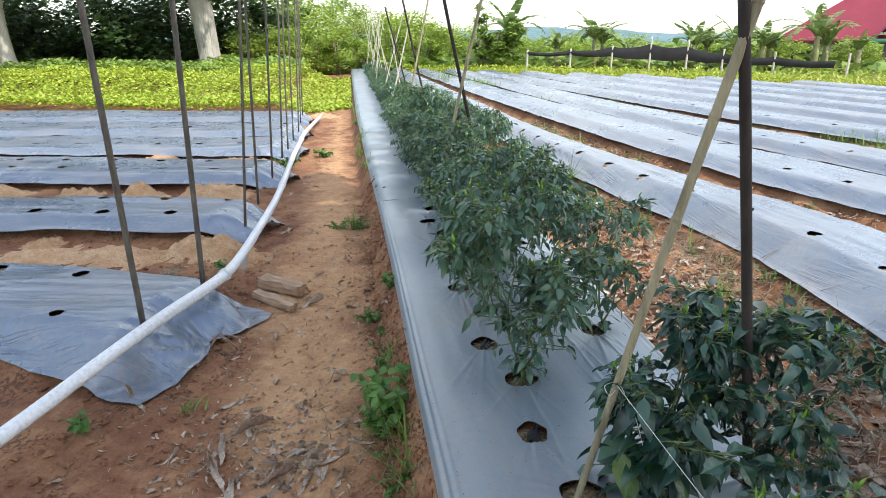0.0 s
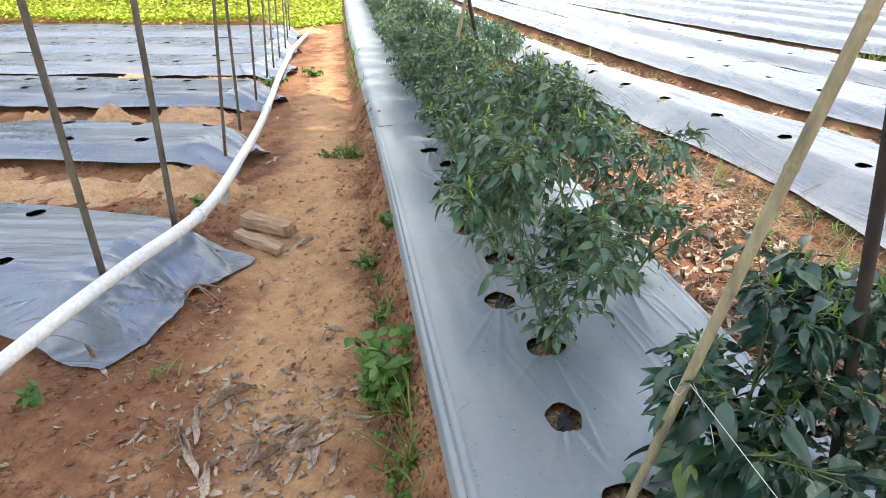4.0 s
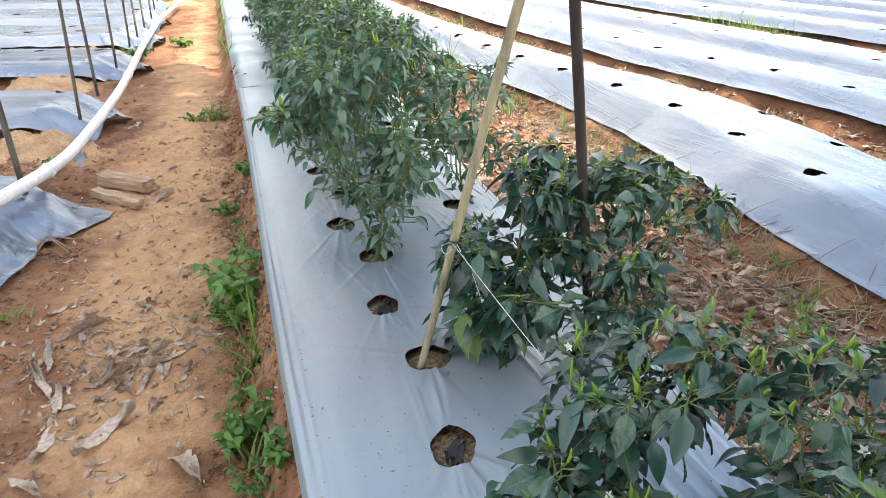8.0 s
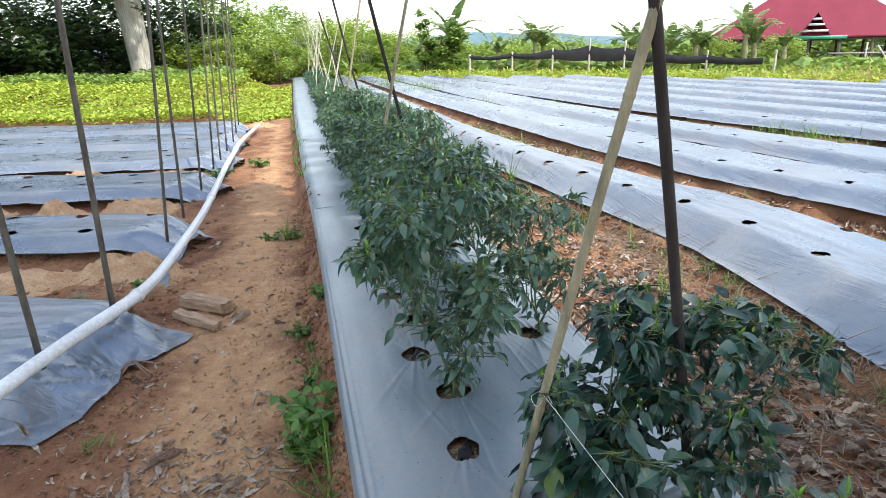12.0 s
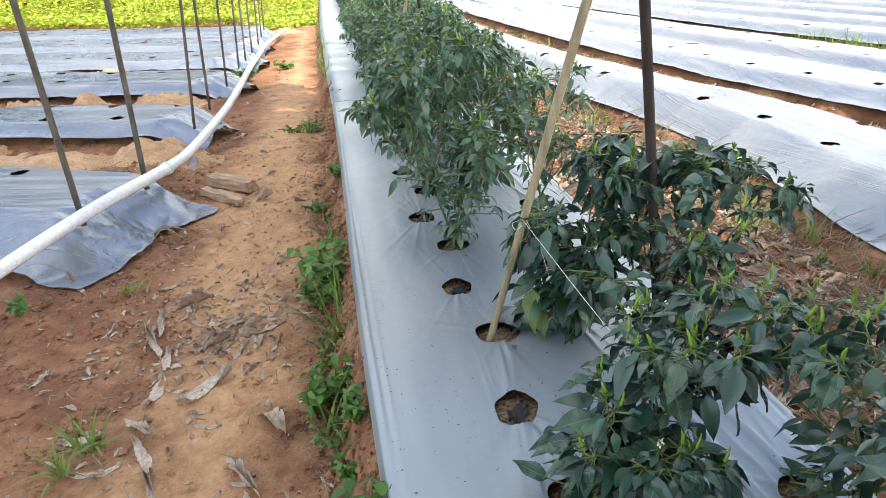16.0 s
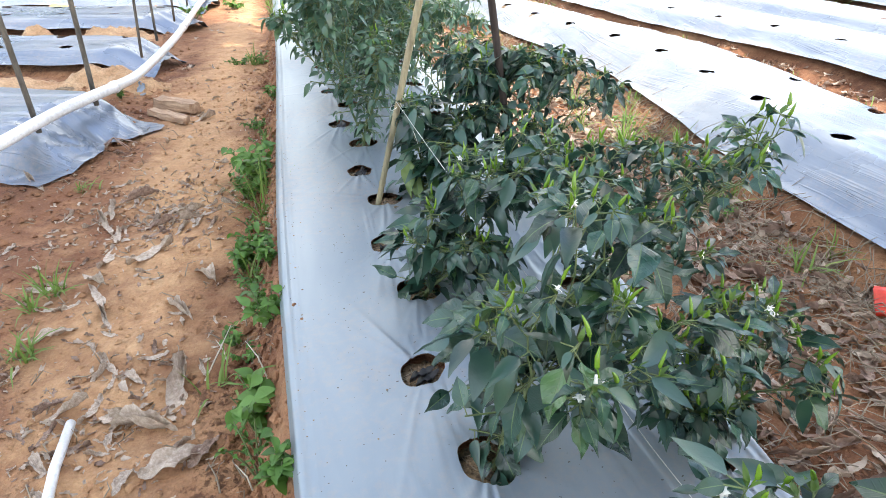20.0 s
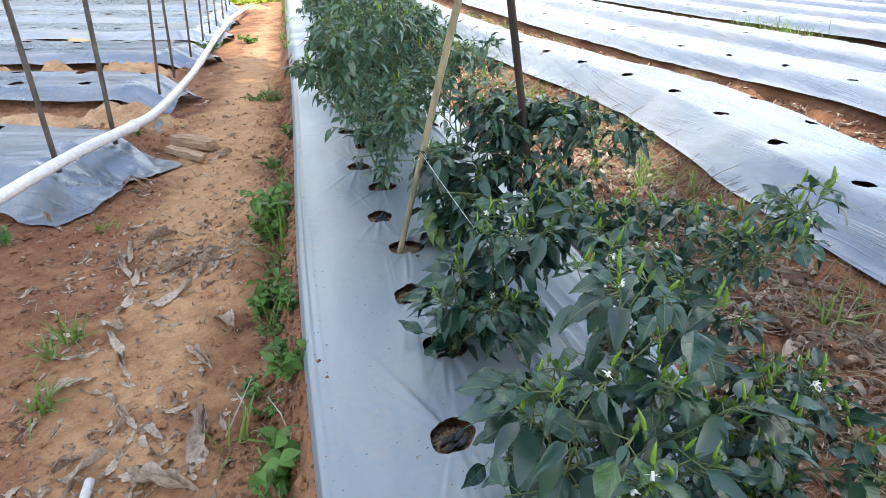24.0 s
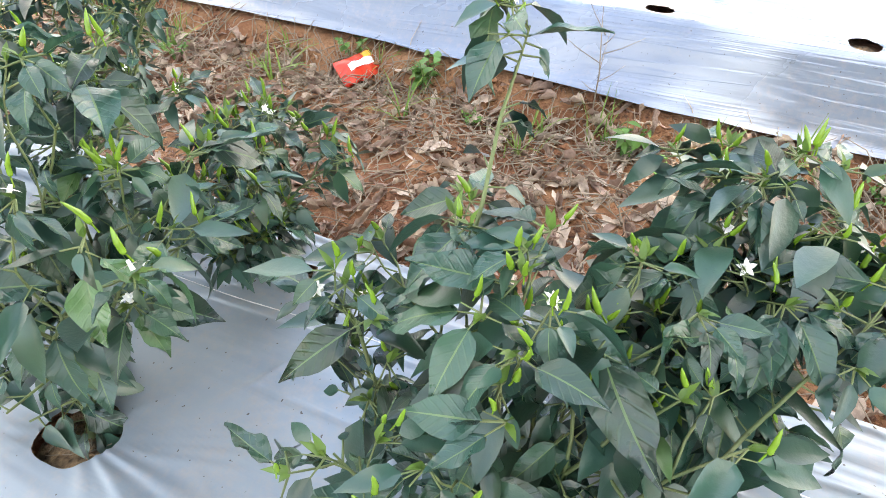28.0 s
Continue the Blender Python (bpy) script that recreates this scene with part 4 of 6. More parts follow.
def chilli_plant(at, seed, height, spread_r, forks, lean, label, fine, leaf_size=(0.05, 0.095), fruit=0.6, dense=1.0, group="chilli plants in the near bed", low=0, shoots=()):
    rg = random.Random(seed)
    root = thing("chilli_plant", at, label, "plant", group)
    segs, leaves, tips = grow(rg, height, spread_r, forks, lean, dense=dense, low=low, shoots=shoots)
    s = Soup()
    for a, b, r0, r1 in segs:
        mid = a.lerp(b, 0.5) + Vector((rg.uniform(-1, 1), rg.uniform(-1, 1), 0)) * 0.006
        s.tube([a, mid, b], [r0, (r0 + r1) / 2, r1], 5, False)
    soup, buds = Soup(), Soup()
    count = 0
    seats = [(p, d, False, 0.62 if k == 9 else 1.0) for p, d, k in leaves]
    for p, d in tips:
        seats += [(p, d, k == 0, 0.75) for k in range(4 if dense >= 1 else 3)]
    rg.shuffle(seats)
    for p, d, level, scale in seats:
        size = (leaf_size[0] * 0.75 + (leaf_size[1] - leaf_size[0] * 0.75) * rg.random() ** 1.3) * scale
        m, out = leaf_pose(rg, p, d, size, level)
        s.tube([p, p + out * 0.024], [0.0015, 0.001], 4, False)
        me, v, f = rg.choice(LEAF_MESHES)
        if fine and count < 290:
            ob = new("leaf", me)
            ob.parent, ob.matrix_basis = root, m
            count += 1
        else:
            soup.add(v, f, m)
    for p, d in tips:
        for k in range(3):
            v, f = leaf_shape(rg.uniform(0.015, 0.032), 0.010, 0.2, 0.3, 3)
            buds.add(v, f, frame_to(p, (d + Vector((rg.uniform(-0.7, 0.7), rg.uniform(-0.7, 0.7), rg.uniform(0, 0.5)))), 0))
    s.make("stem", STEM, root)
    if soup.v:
        soup.make("foliage", CHILLI_SPRAY if fine else CHILLI_FOLIAGE_LIT, root)["kind"] = "stuff"
    buds.make("young_leaves", BUD_LEAF, root)
    loose = Soup()
    for p, d in tips:
        if rg.random() < fruit:
            for _ in range(rg.choice((1, 1, 1, 2))):
                q = p + Vector((rg.uniform(-0.015, 0.015), rg.uniform(-0.015, 0.015), 0.004))
                m = Matrix.Translation(q) @ Euler((rg.uniform(-0.4, 0.4), rg.uniform(-0.4, 0.4), rg.uniform(0, 6))).to_matrix().to_4x4()
                c = chilli_shape(rg.uniform(0.028, 0.05), rg.uniform(0.003, 0.0042))
                if fine:
                    c.make("chilli", CHILLI_GREEN, root, "small upright green chilli").matrix_basis = m
                else:
                    loose.add(c.v, c.f, m)
        if rg.random() < 0.09 and fine:
            fl = flower_shape(0.0115)
            m = Matrix.Translation(p + Vector((0, 0, 0.012))) @ Euler((rg.uniform(-1, 1), rg.uniform(-1, 1), 0)).to_matrix().to_4x4()
            fl.make("flower", PETAL, root, "small white star-shaped flower").matrix_basis = m
    if loose.v:
        loose.make("fruit", CHILLI_GREEN, root, "small upright green chillies")["kind"] = "stuff"
    return root


NEAR_LABEL = "bushy chilli plant with dark leaves and upright green chillies"
chilli_plant((1.371, -0.193, 0.24), 3, 0.40, 0.78, 4, (0.30, -0.10), "chilli plant with large dark leaves, green chillies and white flowers", True, (0.05, 0.125), 0.7, 0.62, low=14, shoots=((0.47, 0.11, 0.55), (0.02, 0.13, 0.30), (0.10, 0.17, 0.27), (0.19, 0.22, 0.26), (0.16, 0.20, 0.34), (0.52, -0.20, 0.40), (0.40, -0.34, 0.33)))
chilli_plant((1.366, 0.415, 0.24), 5, 0.46, 0.78, 4, (0.22, 0.04), NEAR_LABEL, True, (0.045, 0.105), 0.8, 0.85, low=16)
chilli_plant((1.352, 1.015, 0.24), 7, 0.37, 0.7, 4, (0.20, -0.03), NEAR_LABEL, True, (0.045, 0.098), 0.7, low=16)
stake_plant = chilli_plant((1.47, 1.64, 0.24), 9, 0.50, 0.5, 4, (0.17, -0.02), "leafy chilli plant growing against a bamboo stake", True, (0.045, 0.11), 0.08, 1.15, low=44)
chilli_plant((1.78, 0.33, 0.24), 13, 0.29, 0.95, 4, (0.02, 0.12), "low thin chilli plant with a few upright chillies", True, (0.035, 0.08), 0.9, 0.7, low=4)
chilli_plant((1.80, 0.95, 0.24), 15, 0.44, 0.9, 4, (0.14, -0.16), "spreading chilli plant with small leaves and long shoots", True, (0.035, 0.08), 0.7, 1.0, low=8, shoots=((0.13, -0.40, 0.58), (0.19, -0.36, 0.57), (0.08, -0.42, 0.50), (0.22, -0.30, 0.50), (0.16, -0.30, 0.44), (0.05, -0.32, 0.46)))
chilli_plant((1.80, -0.33, 0.24), 17, 0.36, 0.85, 4, (-0.06, -0.10), NEAR_LABEL, True, (0.055, 0.125), 0.5, low=16)
chilli_plant((1.83, 1.60, 0.24), 19, 0.47, 0.85, 4, (0.06, -0.08), "chilli plant with thin dark leaves beside a dark stake", True, (0.035, 0.085), 0.1, 1.1, low=12)

pale_leaf = LEAF_MESHES[2][0].copy()
pale_leaf.materials[0] = YELLOW_LEAF
for p, way, size in (((-0.03, -0.04, 0.17), (-0.35, -0.75, -0.55), 0.12), ((-0.01, -0.04, 0.12), (-0.2, -0.8, -0.6), 0.10)):
    ob = new("leaf", pale_leaf)
    ob.parent, ob.matrix_basis = stake_plant, frame_to(p, way, 0.3) @ Matrix.Diagonal((size, size, size, 1))
    ob["label"] = "pale yellow-green lower leaf"

TALL = "tall bushy chilli plant with dense dark leaves"
BANK = [chilli_plant((1.336, 2.235, 0.24), 21, 0.70, 0.42, 5, (0.05, 0.0), TALL, False, (0.03, 0.066), 0.1, 1.4, low=46),
        chilli_plant((1.35, 2.88, 0.24), 23, 0.70, 0.45, 5, (-0.05, 0.0), TALL, False, (0.03, 0.066), 0.1, 1.3, low=20),
        chilli_plant((1.76, 3.25, 0.24), 25, 0.62, 0.7, 5, (-0.05, 0.05), TALL, False, (0.032, 0.075), 0.1)]
SMALL = chilli_plant((1.80, 2.6, 0.24), 27, 0.52, 0.8, 4, (0.0, 0.0), "young chilli plant with few dark leaves", False, (0.045, 0.075), 0.1)
rg = random.Random(77)
for k in range(72):
    y = 3.5 + 0.31 * k
    right = k % 2
    x = (1.70 if right else 1.39) + rg.uniform(-0.03, 0.03)
    tall = 1.0 if y < 8.5 else 0.62
    m = pose(x, y, 0.24, 0, 0, rg.uniform(-60, 60) + 180 * right) @ Matrix.Diagonal((0.88 * tall ** 0.5, 0.95 * tall ** 0.5, tall * rg.uniform(0.76, 0.98), 1))
    copy_thing(BANK[(k // 2) % 2], m)


# ---- far planting, trees and buildings ----
def blades(count, place, size, material, name, label, category, kind="stuff", seed=0, wide=0.45, up=0.6, parent=None):
    """Many small leaf blades scattered by place(rg) -> point."""
    rg = np.random.RandomState(seed)
    pts = np.array([place(rg) for _ in range(count)])
    az, tilt, roll = rg.uniform(0, 6.283, count), rg.uniform(-0.5, 1.2, count) * up, rg.uniform(-0.6, 0.6, count)
    ln = rg.uniform(size[0], size[1], count)
    d = np.stack([np.cos(az) * np.cos(tilt), np.sin(az) * np.cos(tilt), np.sin(tilt)], 1)
    side = np.stack([-np.sin(az), np.cos(az), np.zeros(count)], 1)
    nrm = np.cross(d, side)
    side = side * np.cos(roll)[:, None] + nrm * np.sin(roll)[:, None]
    w = (ln * wide * 0.5)[:, None]
    L = ln[:, None]
    a, b = pts, pts + d * L
    mid = pts + d * L * 0.45 + np.array([0, 0, 1.0]) * L * 0.08
    verts = np.stack([a, mid - side * w, b - np.array([0, 0, 1.0]) * L * 0.12, mid + side * w], 1).reshape(-1, 3)
    faces = np.arange(count * 4).reshape(-1, 4)
    ob = link_mesh(name, verts.tolist(), faces.tolist(), material, parent)
    if parent is None:
        tagged(ob, label, category, kind=kind)
    else:
        ob["kind"] = "stuff"
    return ob


def cover_edge(x):
    return np.interp(x, [-30, -7.5, -3, -0.2, 0.8], [21.5, 16.2, 14.1, 13.6, 14.5])


def cover(rg):
    x = rg.uniform(-26, 0.75)
    y0 = float(cover_edge(x))
    y = y0 + 11 * rg.rand() ** 1.4
    top = (0.3 + 0.62 * smooth(0, 4.5, y - y0)) * (0.75 + 0.35 * float(fbm(x * 0.9, y * 0.9, 2)))
    if x > -0.7:
        top *= 0.55 - 0.4 * float(smooth(-0.7, 0.1, x))
    return (x, y, top * (1 - 0.5 * rg.rand() ** 2))


blades(95000, cover, (0.055, 0.14), HEDGE, "groundcover", "knee-high yellow-green leafy crop beyond the beds", "groundcover", seed=4, wide=0.55, up=0.75)


def cover_back(rg):
    x = rg.uniform(-24, -0.8)
    y = float(cover_edge(x)) + rg.uniform(5.5, 11)
    return (x, y, (0.75 + 0.3 * float(fbm(x * 0.8, y * 0.8, 2))) * rg.uniform(0.7, 1.1))


blades(12000, cover_back, (0.12, 0.28), BUSH, "leafy_crop", "taller green leafy plants at the back of the crop", "groundcover", seed=41, wide=0.55)


def crown(name, parent, centre, radius, count, size, material, seed, gaps=0.55, flat=0.75):
    """Clumps of leaves round a centre."""
    rg = np.random.RandomState(seed)
    clumps = []
    for _ in range(int(14 + radius * 7)):
        d = rg.normal(size=3)
        d /= np.linalg.norm(d)
        clumps.append(np.array(centre) + d * np.array([1, 1, flat]) * radius * rg.uniform(0.35, 1.0))
    r = radius * 0.36

    def place(g):
        c = clumps[g.randint(len(clumps))]
        d = g.normal(size=3)
        return c + d / np.linalg.norm(d) * r * g.uniform(0.3, 1.0) * np.array([1, 1, 0.7])

    return blades(count, place, size, material, name, "", "", seed=seed + 1, wide=0.55, parent=parent)


def tree(at, height, girth, crown_at, radius, count, seed, label, leaf=TREE_LEAF, size=(0.25, 0.5)):
    rg = random.Random(seed)
    root = thing("tree", (at[0], at[1], gz(at[0], at[1]) - 0.05), label, "tree", "trees at the field edge")
    s = Soup()
    pts = [(-0.035 * k + rg.uniform(-0.02, 0.02), rg.uniform(-0.02, 0.02) * k, height * k / 6) for k in range(7)]
    s.tube([(0, 0, 0)] + [(0, 0, 0.3)] + pts[1:], [girth * 1.3, girth * 1.05] + [girth * (1, 0.98, 1.02, 1.12, 1.1, 0.8, 0.5)[k] for k in range(1, 7)], 14)
    for k in range(7):
        a = 6.283 * k / 7 + rg.uniform(-0.3, 0.3)
        p = Vector(pts[4 + k % 3])
        q = p + Vector((math.cos(a) * radius * 0.7, math.sin(a) * radius * 0.7, rg.uniform(0.5, 2.5)))
        s.tube([p, p.lerp(q, 0.5) + Vector((0, 0, 0.4)), q], [girth * 0.4, girth * 0.25, girth * 0.08], 7)
    # a second fluted lobe grown against the trunk
    s.tube([(girth * 0.75, -0.1, 0)] + [(p[0] + girth * 0.62, p[1] - 0.12, p[2]) for p in pts[1:6]], [girth * 0.75, girth * 0.55, girth * 0.5, girth * 0.5, girth * 0.45, girth * 0.3], 12)
    s.make("trunk", BARK, root)
    crown("crown", root, crown_at, radius, count, size, leaf, seed + 5)
    return root


tree((-4.8, 26.7), 6.5, 0.4, (0, 0, 6.2), 4.2, 9000, 11, "tall tree with a pale thick trunk and dark crown")
tree((-11.4, 24.4), 6.5, 0.55, (0, 0, 6.0), 4.2, 8000, 12, "tall tree with a pale thick trunk and dark crown")


def bush(at, h, r, count, seed, label, material=BUSH, size=(0.12, 0.3), stems=5):
    root = thing("bush", (at[0], at[1], gz(at[0], at[1])), label, "bush", "bushes round the field")
    rg = random.Random(seed)
    s = Soup()
    for _ in range(stems):
        a = rg.uniform(0, 6.28)
        s.tube([(0.1 * math.cos(a), 0.1 * math.sin(a), -0.05), (r * 0.4 * math.cos(a), r * 0.4 * math.sin(a), h * 0.75)], [0.03, 0.012], 5)
    s.make("stem", TWIG, root)
    crown("crown", root, (0, 0, h * 0.55), r, count, size, material, seed + 3, flat=h / (2 * r))
    return root


# dark wood behind the two trunks, its shade put into the leaf colour
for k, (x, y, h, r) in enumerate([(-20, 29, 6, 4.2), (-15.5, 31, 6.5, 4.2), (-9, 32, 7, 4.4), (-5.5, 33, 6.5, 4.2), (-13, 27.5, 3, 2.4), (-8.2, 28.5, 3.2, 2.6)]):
    bush((x, y), h, r, 2300, 200 + k, "dense tree mass with leaves coloured dark for shade", TREE_LEAF, (0.2, 0.45))
# undergrowth below the dark wood, coloured dark for its shade
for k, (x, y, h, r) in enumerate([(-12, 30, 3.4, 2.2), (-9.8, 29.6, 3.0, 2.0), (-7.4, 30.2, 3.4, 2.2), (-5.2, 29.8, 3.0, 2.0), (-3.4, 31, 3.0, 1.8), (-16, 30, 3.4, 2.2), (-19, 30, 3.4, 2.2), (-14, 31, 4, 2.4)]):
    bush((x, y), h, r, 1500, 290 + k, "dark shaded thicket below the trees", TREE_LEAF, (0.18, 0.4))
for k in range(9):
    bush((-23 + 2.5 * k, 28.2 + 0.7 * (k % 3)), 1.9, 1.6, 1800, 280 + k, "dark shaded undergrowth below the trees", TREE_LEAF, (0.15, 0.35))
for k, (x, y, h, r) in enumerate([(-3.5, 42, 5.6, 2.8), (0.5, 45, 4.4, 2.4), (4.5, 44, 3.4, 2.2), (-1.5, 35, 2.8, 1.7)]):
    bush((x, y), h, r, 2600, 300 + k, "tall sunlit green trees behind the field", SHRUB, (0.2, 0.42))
# lighter shrubs behind the stakes, sunlight put into their leaf colour
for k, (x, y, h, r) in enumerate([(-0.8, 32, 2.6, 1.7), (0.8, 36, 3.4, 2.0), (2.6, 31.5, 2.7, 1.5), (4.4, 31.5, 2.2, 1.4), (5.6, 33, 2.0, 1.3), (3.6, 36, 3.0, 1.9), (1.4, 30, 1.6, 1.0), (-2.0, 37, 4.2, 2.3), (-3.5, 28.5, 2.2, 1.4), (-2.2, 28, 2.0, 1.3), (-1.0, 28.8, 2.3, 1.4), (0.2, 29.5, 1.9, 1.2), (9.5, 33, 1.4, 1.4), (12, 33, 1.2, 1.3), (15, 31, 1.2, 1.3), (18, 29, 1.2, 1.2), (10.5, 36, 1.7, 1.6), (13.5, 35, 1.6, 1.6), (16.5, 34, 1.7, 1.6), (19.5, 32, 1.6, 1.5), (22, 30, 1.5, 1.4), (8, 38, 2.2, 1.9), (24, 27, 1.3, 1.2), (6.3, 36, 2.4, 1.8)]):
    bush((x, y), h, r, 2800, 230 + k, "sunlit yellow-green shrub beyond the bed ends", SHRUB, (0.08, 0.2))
bush((7.9, 29.6), 2.3, 1.0, 3200, 260, "tall cassava-like shrub with pale stems", BUSH, (0.14, 0.3), 9)
bush((6.9, 29.8), 3.0, 0.6, 900, 261, "thin shrub with pale bare stems", BUSH, (0.14, 0.3), 7)


def banana(at, h, seed, leaves=12):
    rg = random.Random(seed)
    root = thing("banana_plant", (at[0], at[1], gz(at[0], at[1]) - 0.02), "banana plant with ragged arching leaves", "plant", "banana plants behind the field")
    Soup().tube([(0, 0, 0), (0.02, 0, h * 0.25), (0.0, 0.03, h * 0.46)], [0.15, 0.13, 0.09], 9).make("trunk", BANANA_STEM, root)
    for k in range(leaves):
        a = 6.283 * k / leaves + rg.uniform(-0.3, 0.3)
        rise = rg.uniform(0.85, 1.5)
        L, w = h * rg.uniform(0.45, 0.68), 0.07 * h * rg.uniform(0.75, 1.3)
        s = Soup()
        n = 14
        droop = rg.choice((0.1, 0.4, 0.9, 1.6))
        spine, p, el = [], Vector((0, 0, h * 0.42)), rise
        for i in range(n + 1):
            spine.append(p.copy())
            p = p + Vector((math.cos(a) * math.cos(el), math.sin(a) * math.cos(el), math.sin(el))) * L / n
            el -= (rise * 0.6 + droop) / n
        side = Vector((-math.sin(a), math.cos(a), 0))
        for i in range(1, n):
            t = i / n
            ww = w * math.sin(math.pi * t ** 0.8) ** 0.75
            for sg in (-1, 1):
                cut = 0.5 if rg.random() < 0.35 else 0
                e0, e1 = spine[i], spine[i + 1].lerp(spine[i], cut)
                dn = Vector((0, 0, ww * (0.35 - 0.7 * t + rg.uniform(-0.12, 0.12))))
                s.add([e0, e1, e1 + side * sg * ww + dn, e0 + side * sg * ww + dn], [(0, 1, 2, 3)])
        blade = s.make("leaf", BANANA, root)
        Soup().tube(spine, [0.022 * (1 - 0.06 * i) for i in range(n + 1)], 4).make("midrib", BANANA_STEM, blade)
    return root


for k, (x, y, h) in enumerate([(11.9, 28.4, 2.6), (10.3, 29.0, 1.9), (19.6, 23.9, 2.7), (17.2, 25.7, 2.2), (16.4, 26.6, 1.9), (20.8, 23.0, 1.7), (18.6, 25.4, 1.8), (8.4, 30.5, 3.2), (13.5, 28.2, 1.5), (15.6, 26.2, 2.1), (18.0, 25.0, 2.0), (12.5, 28.9, 2.3), (16.9, 25.2, 1.6), (20.3, 24.2, 2.0)]):
    banana((x, y), h * 1.2, 300 + k)


def fence():
    g = "fence posts at the field end"
    posts = [(8.2, 26.6, 1.0), (9.9, 26.0, 1.05), (11.48, 25.4, 1.15), (12.87, 24.8, 1.5), (14.1, 24.1, 1.35), (15.23, 23.4, 1.0), (16.73, 22.4, 0.9), (18.59, 20.9, 0.85)]
    tops = []
    for k, (x, y, h) in enumerate(posts):
        z = gz(x, y)
        pole("fence_post", (x, y, z - 0.1), (x + 0.03, y, z + h), 0.045, 0.04, POST_PALE, "pale rough fence post", "post", g, seed=400 + k)
        tops.append((x, y, z))
    root = thing("shade_net", (0, 0, 0), "sagging black shade net strung between pale posts", "netting")
    zt = [0.98, 1.0, 1.12, 1.22, 1.12, 0.86, 0.72, 0.62]
    zb = [0.80, 0.80, 0.74, 0.62, 0.60, 0.50, 0.42, 0.36]
    v, f = [], []
    cols = []
    for k in range(len(posts) - 1):
        for j in range(6):
            t = j / 6
            p = Vector(posts[k][:2]).lerp(Vector(posts[k + 1][:2]), t)
            sag = 0.10 * math.sin(math.pi * t)
            cols.append((p, zt[k] * (1 - t) + zt[k + 1] * t - sag, zb[k] * (1 - t) + zb[k + 1] * t - sag * 0.6))
    for i, (p, a, b) in enumerate(cols):
        for q, (zz, off) in enumerate(((a, 0.0), ((a + b) / 2, -0.04), (b, 0.03))):
            v.append((p.x + off * 0.5, p.y + off, zz))
        if i:
            for q in range(2):
                o = 3 * (i - 1) + q
                f.append((o, o + 3, o + 4, o + 1))
    link_mesh("net", v, f, NETTING, root)


fence()


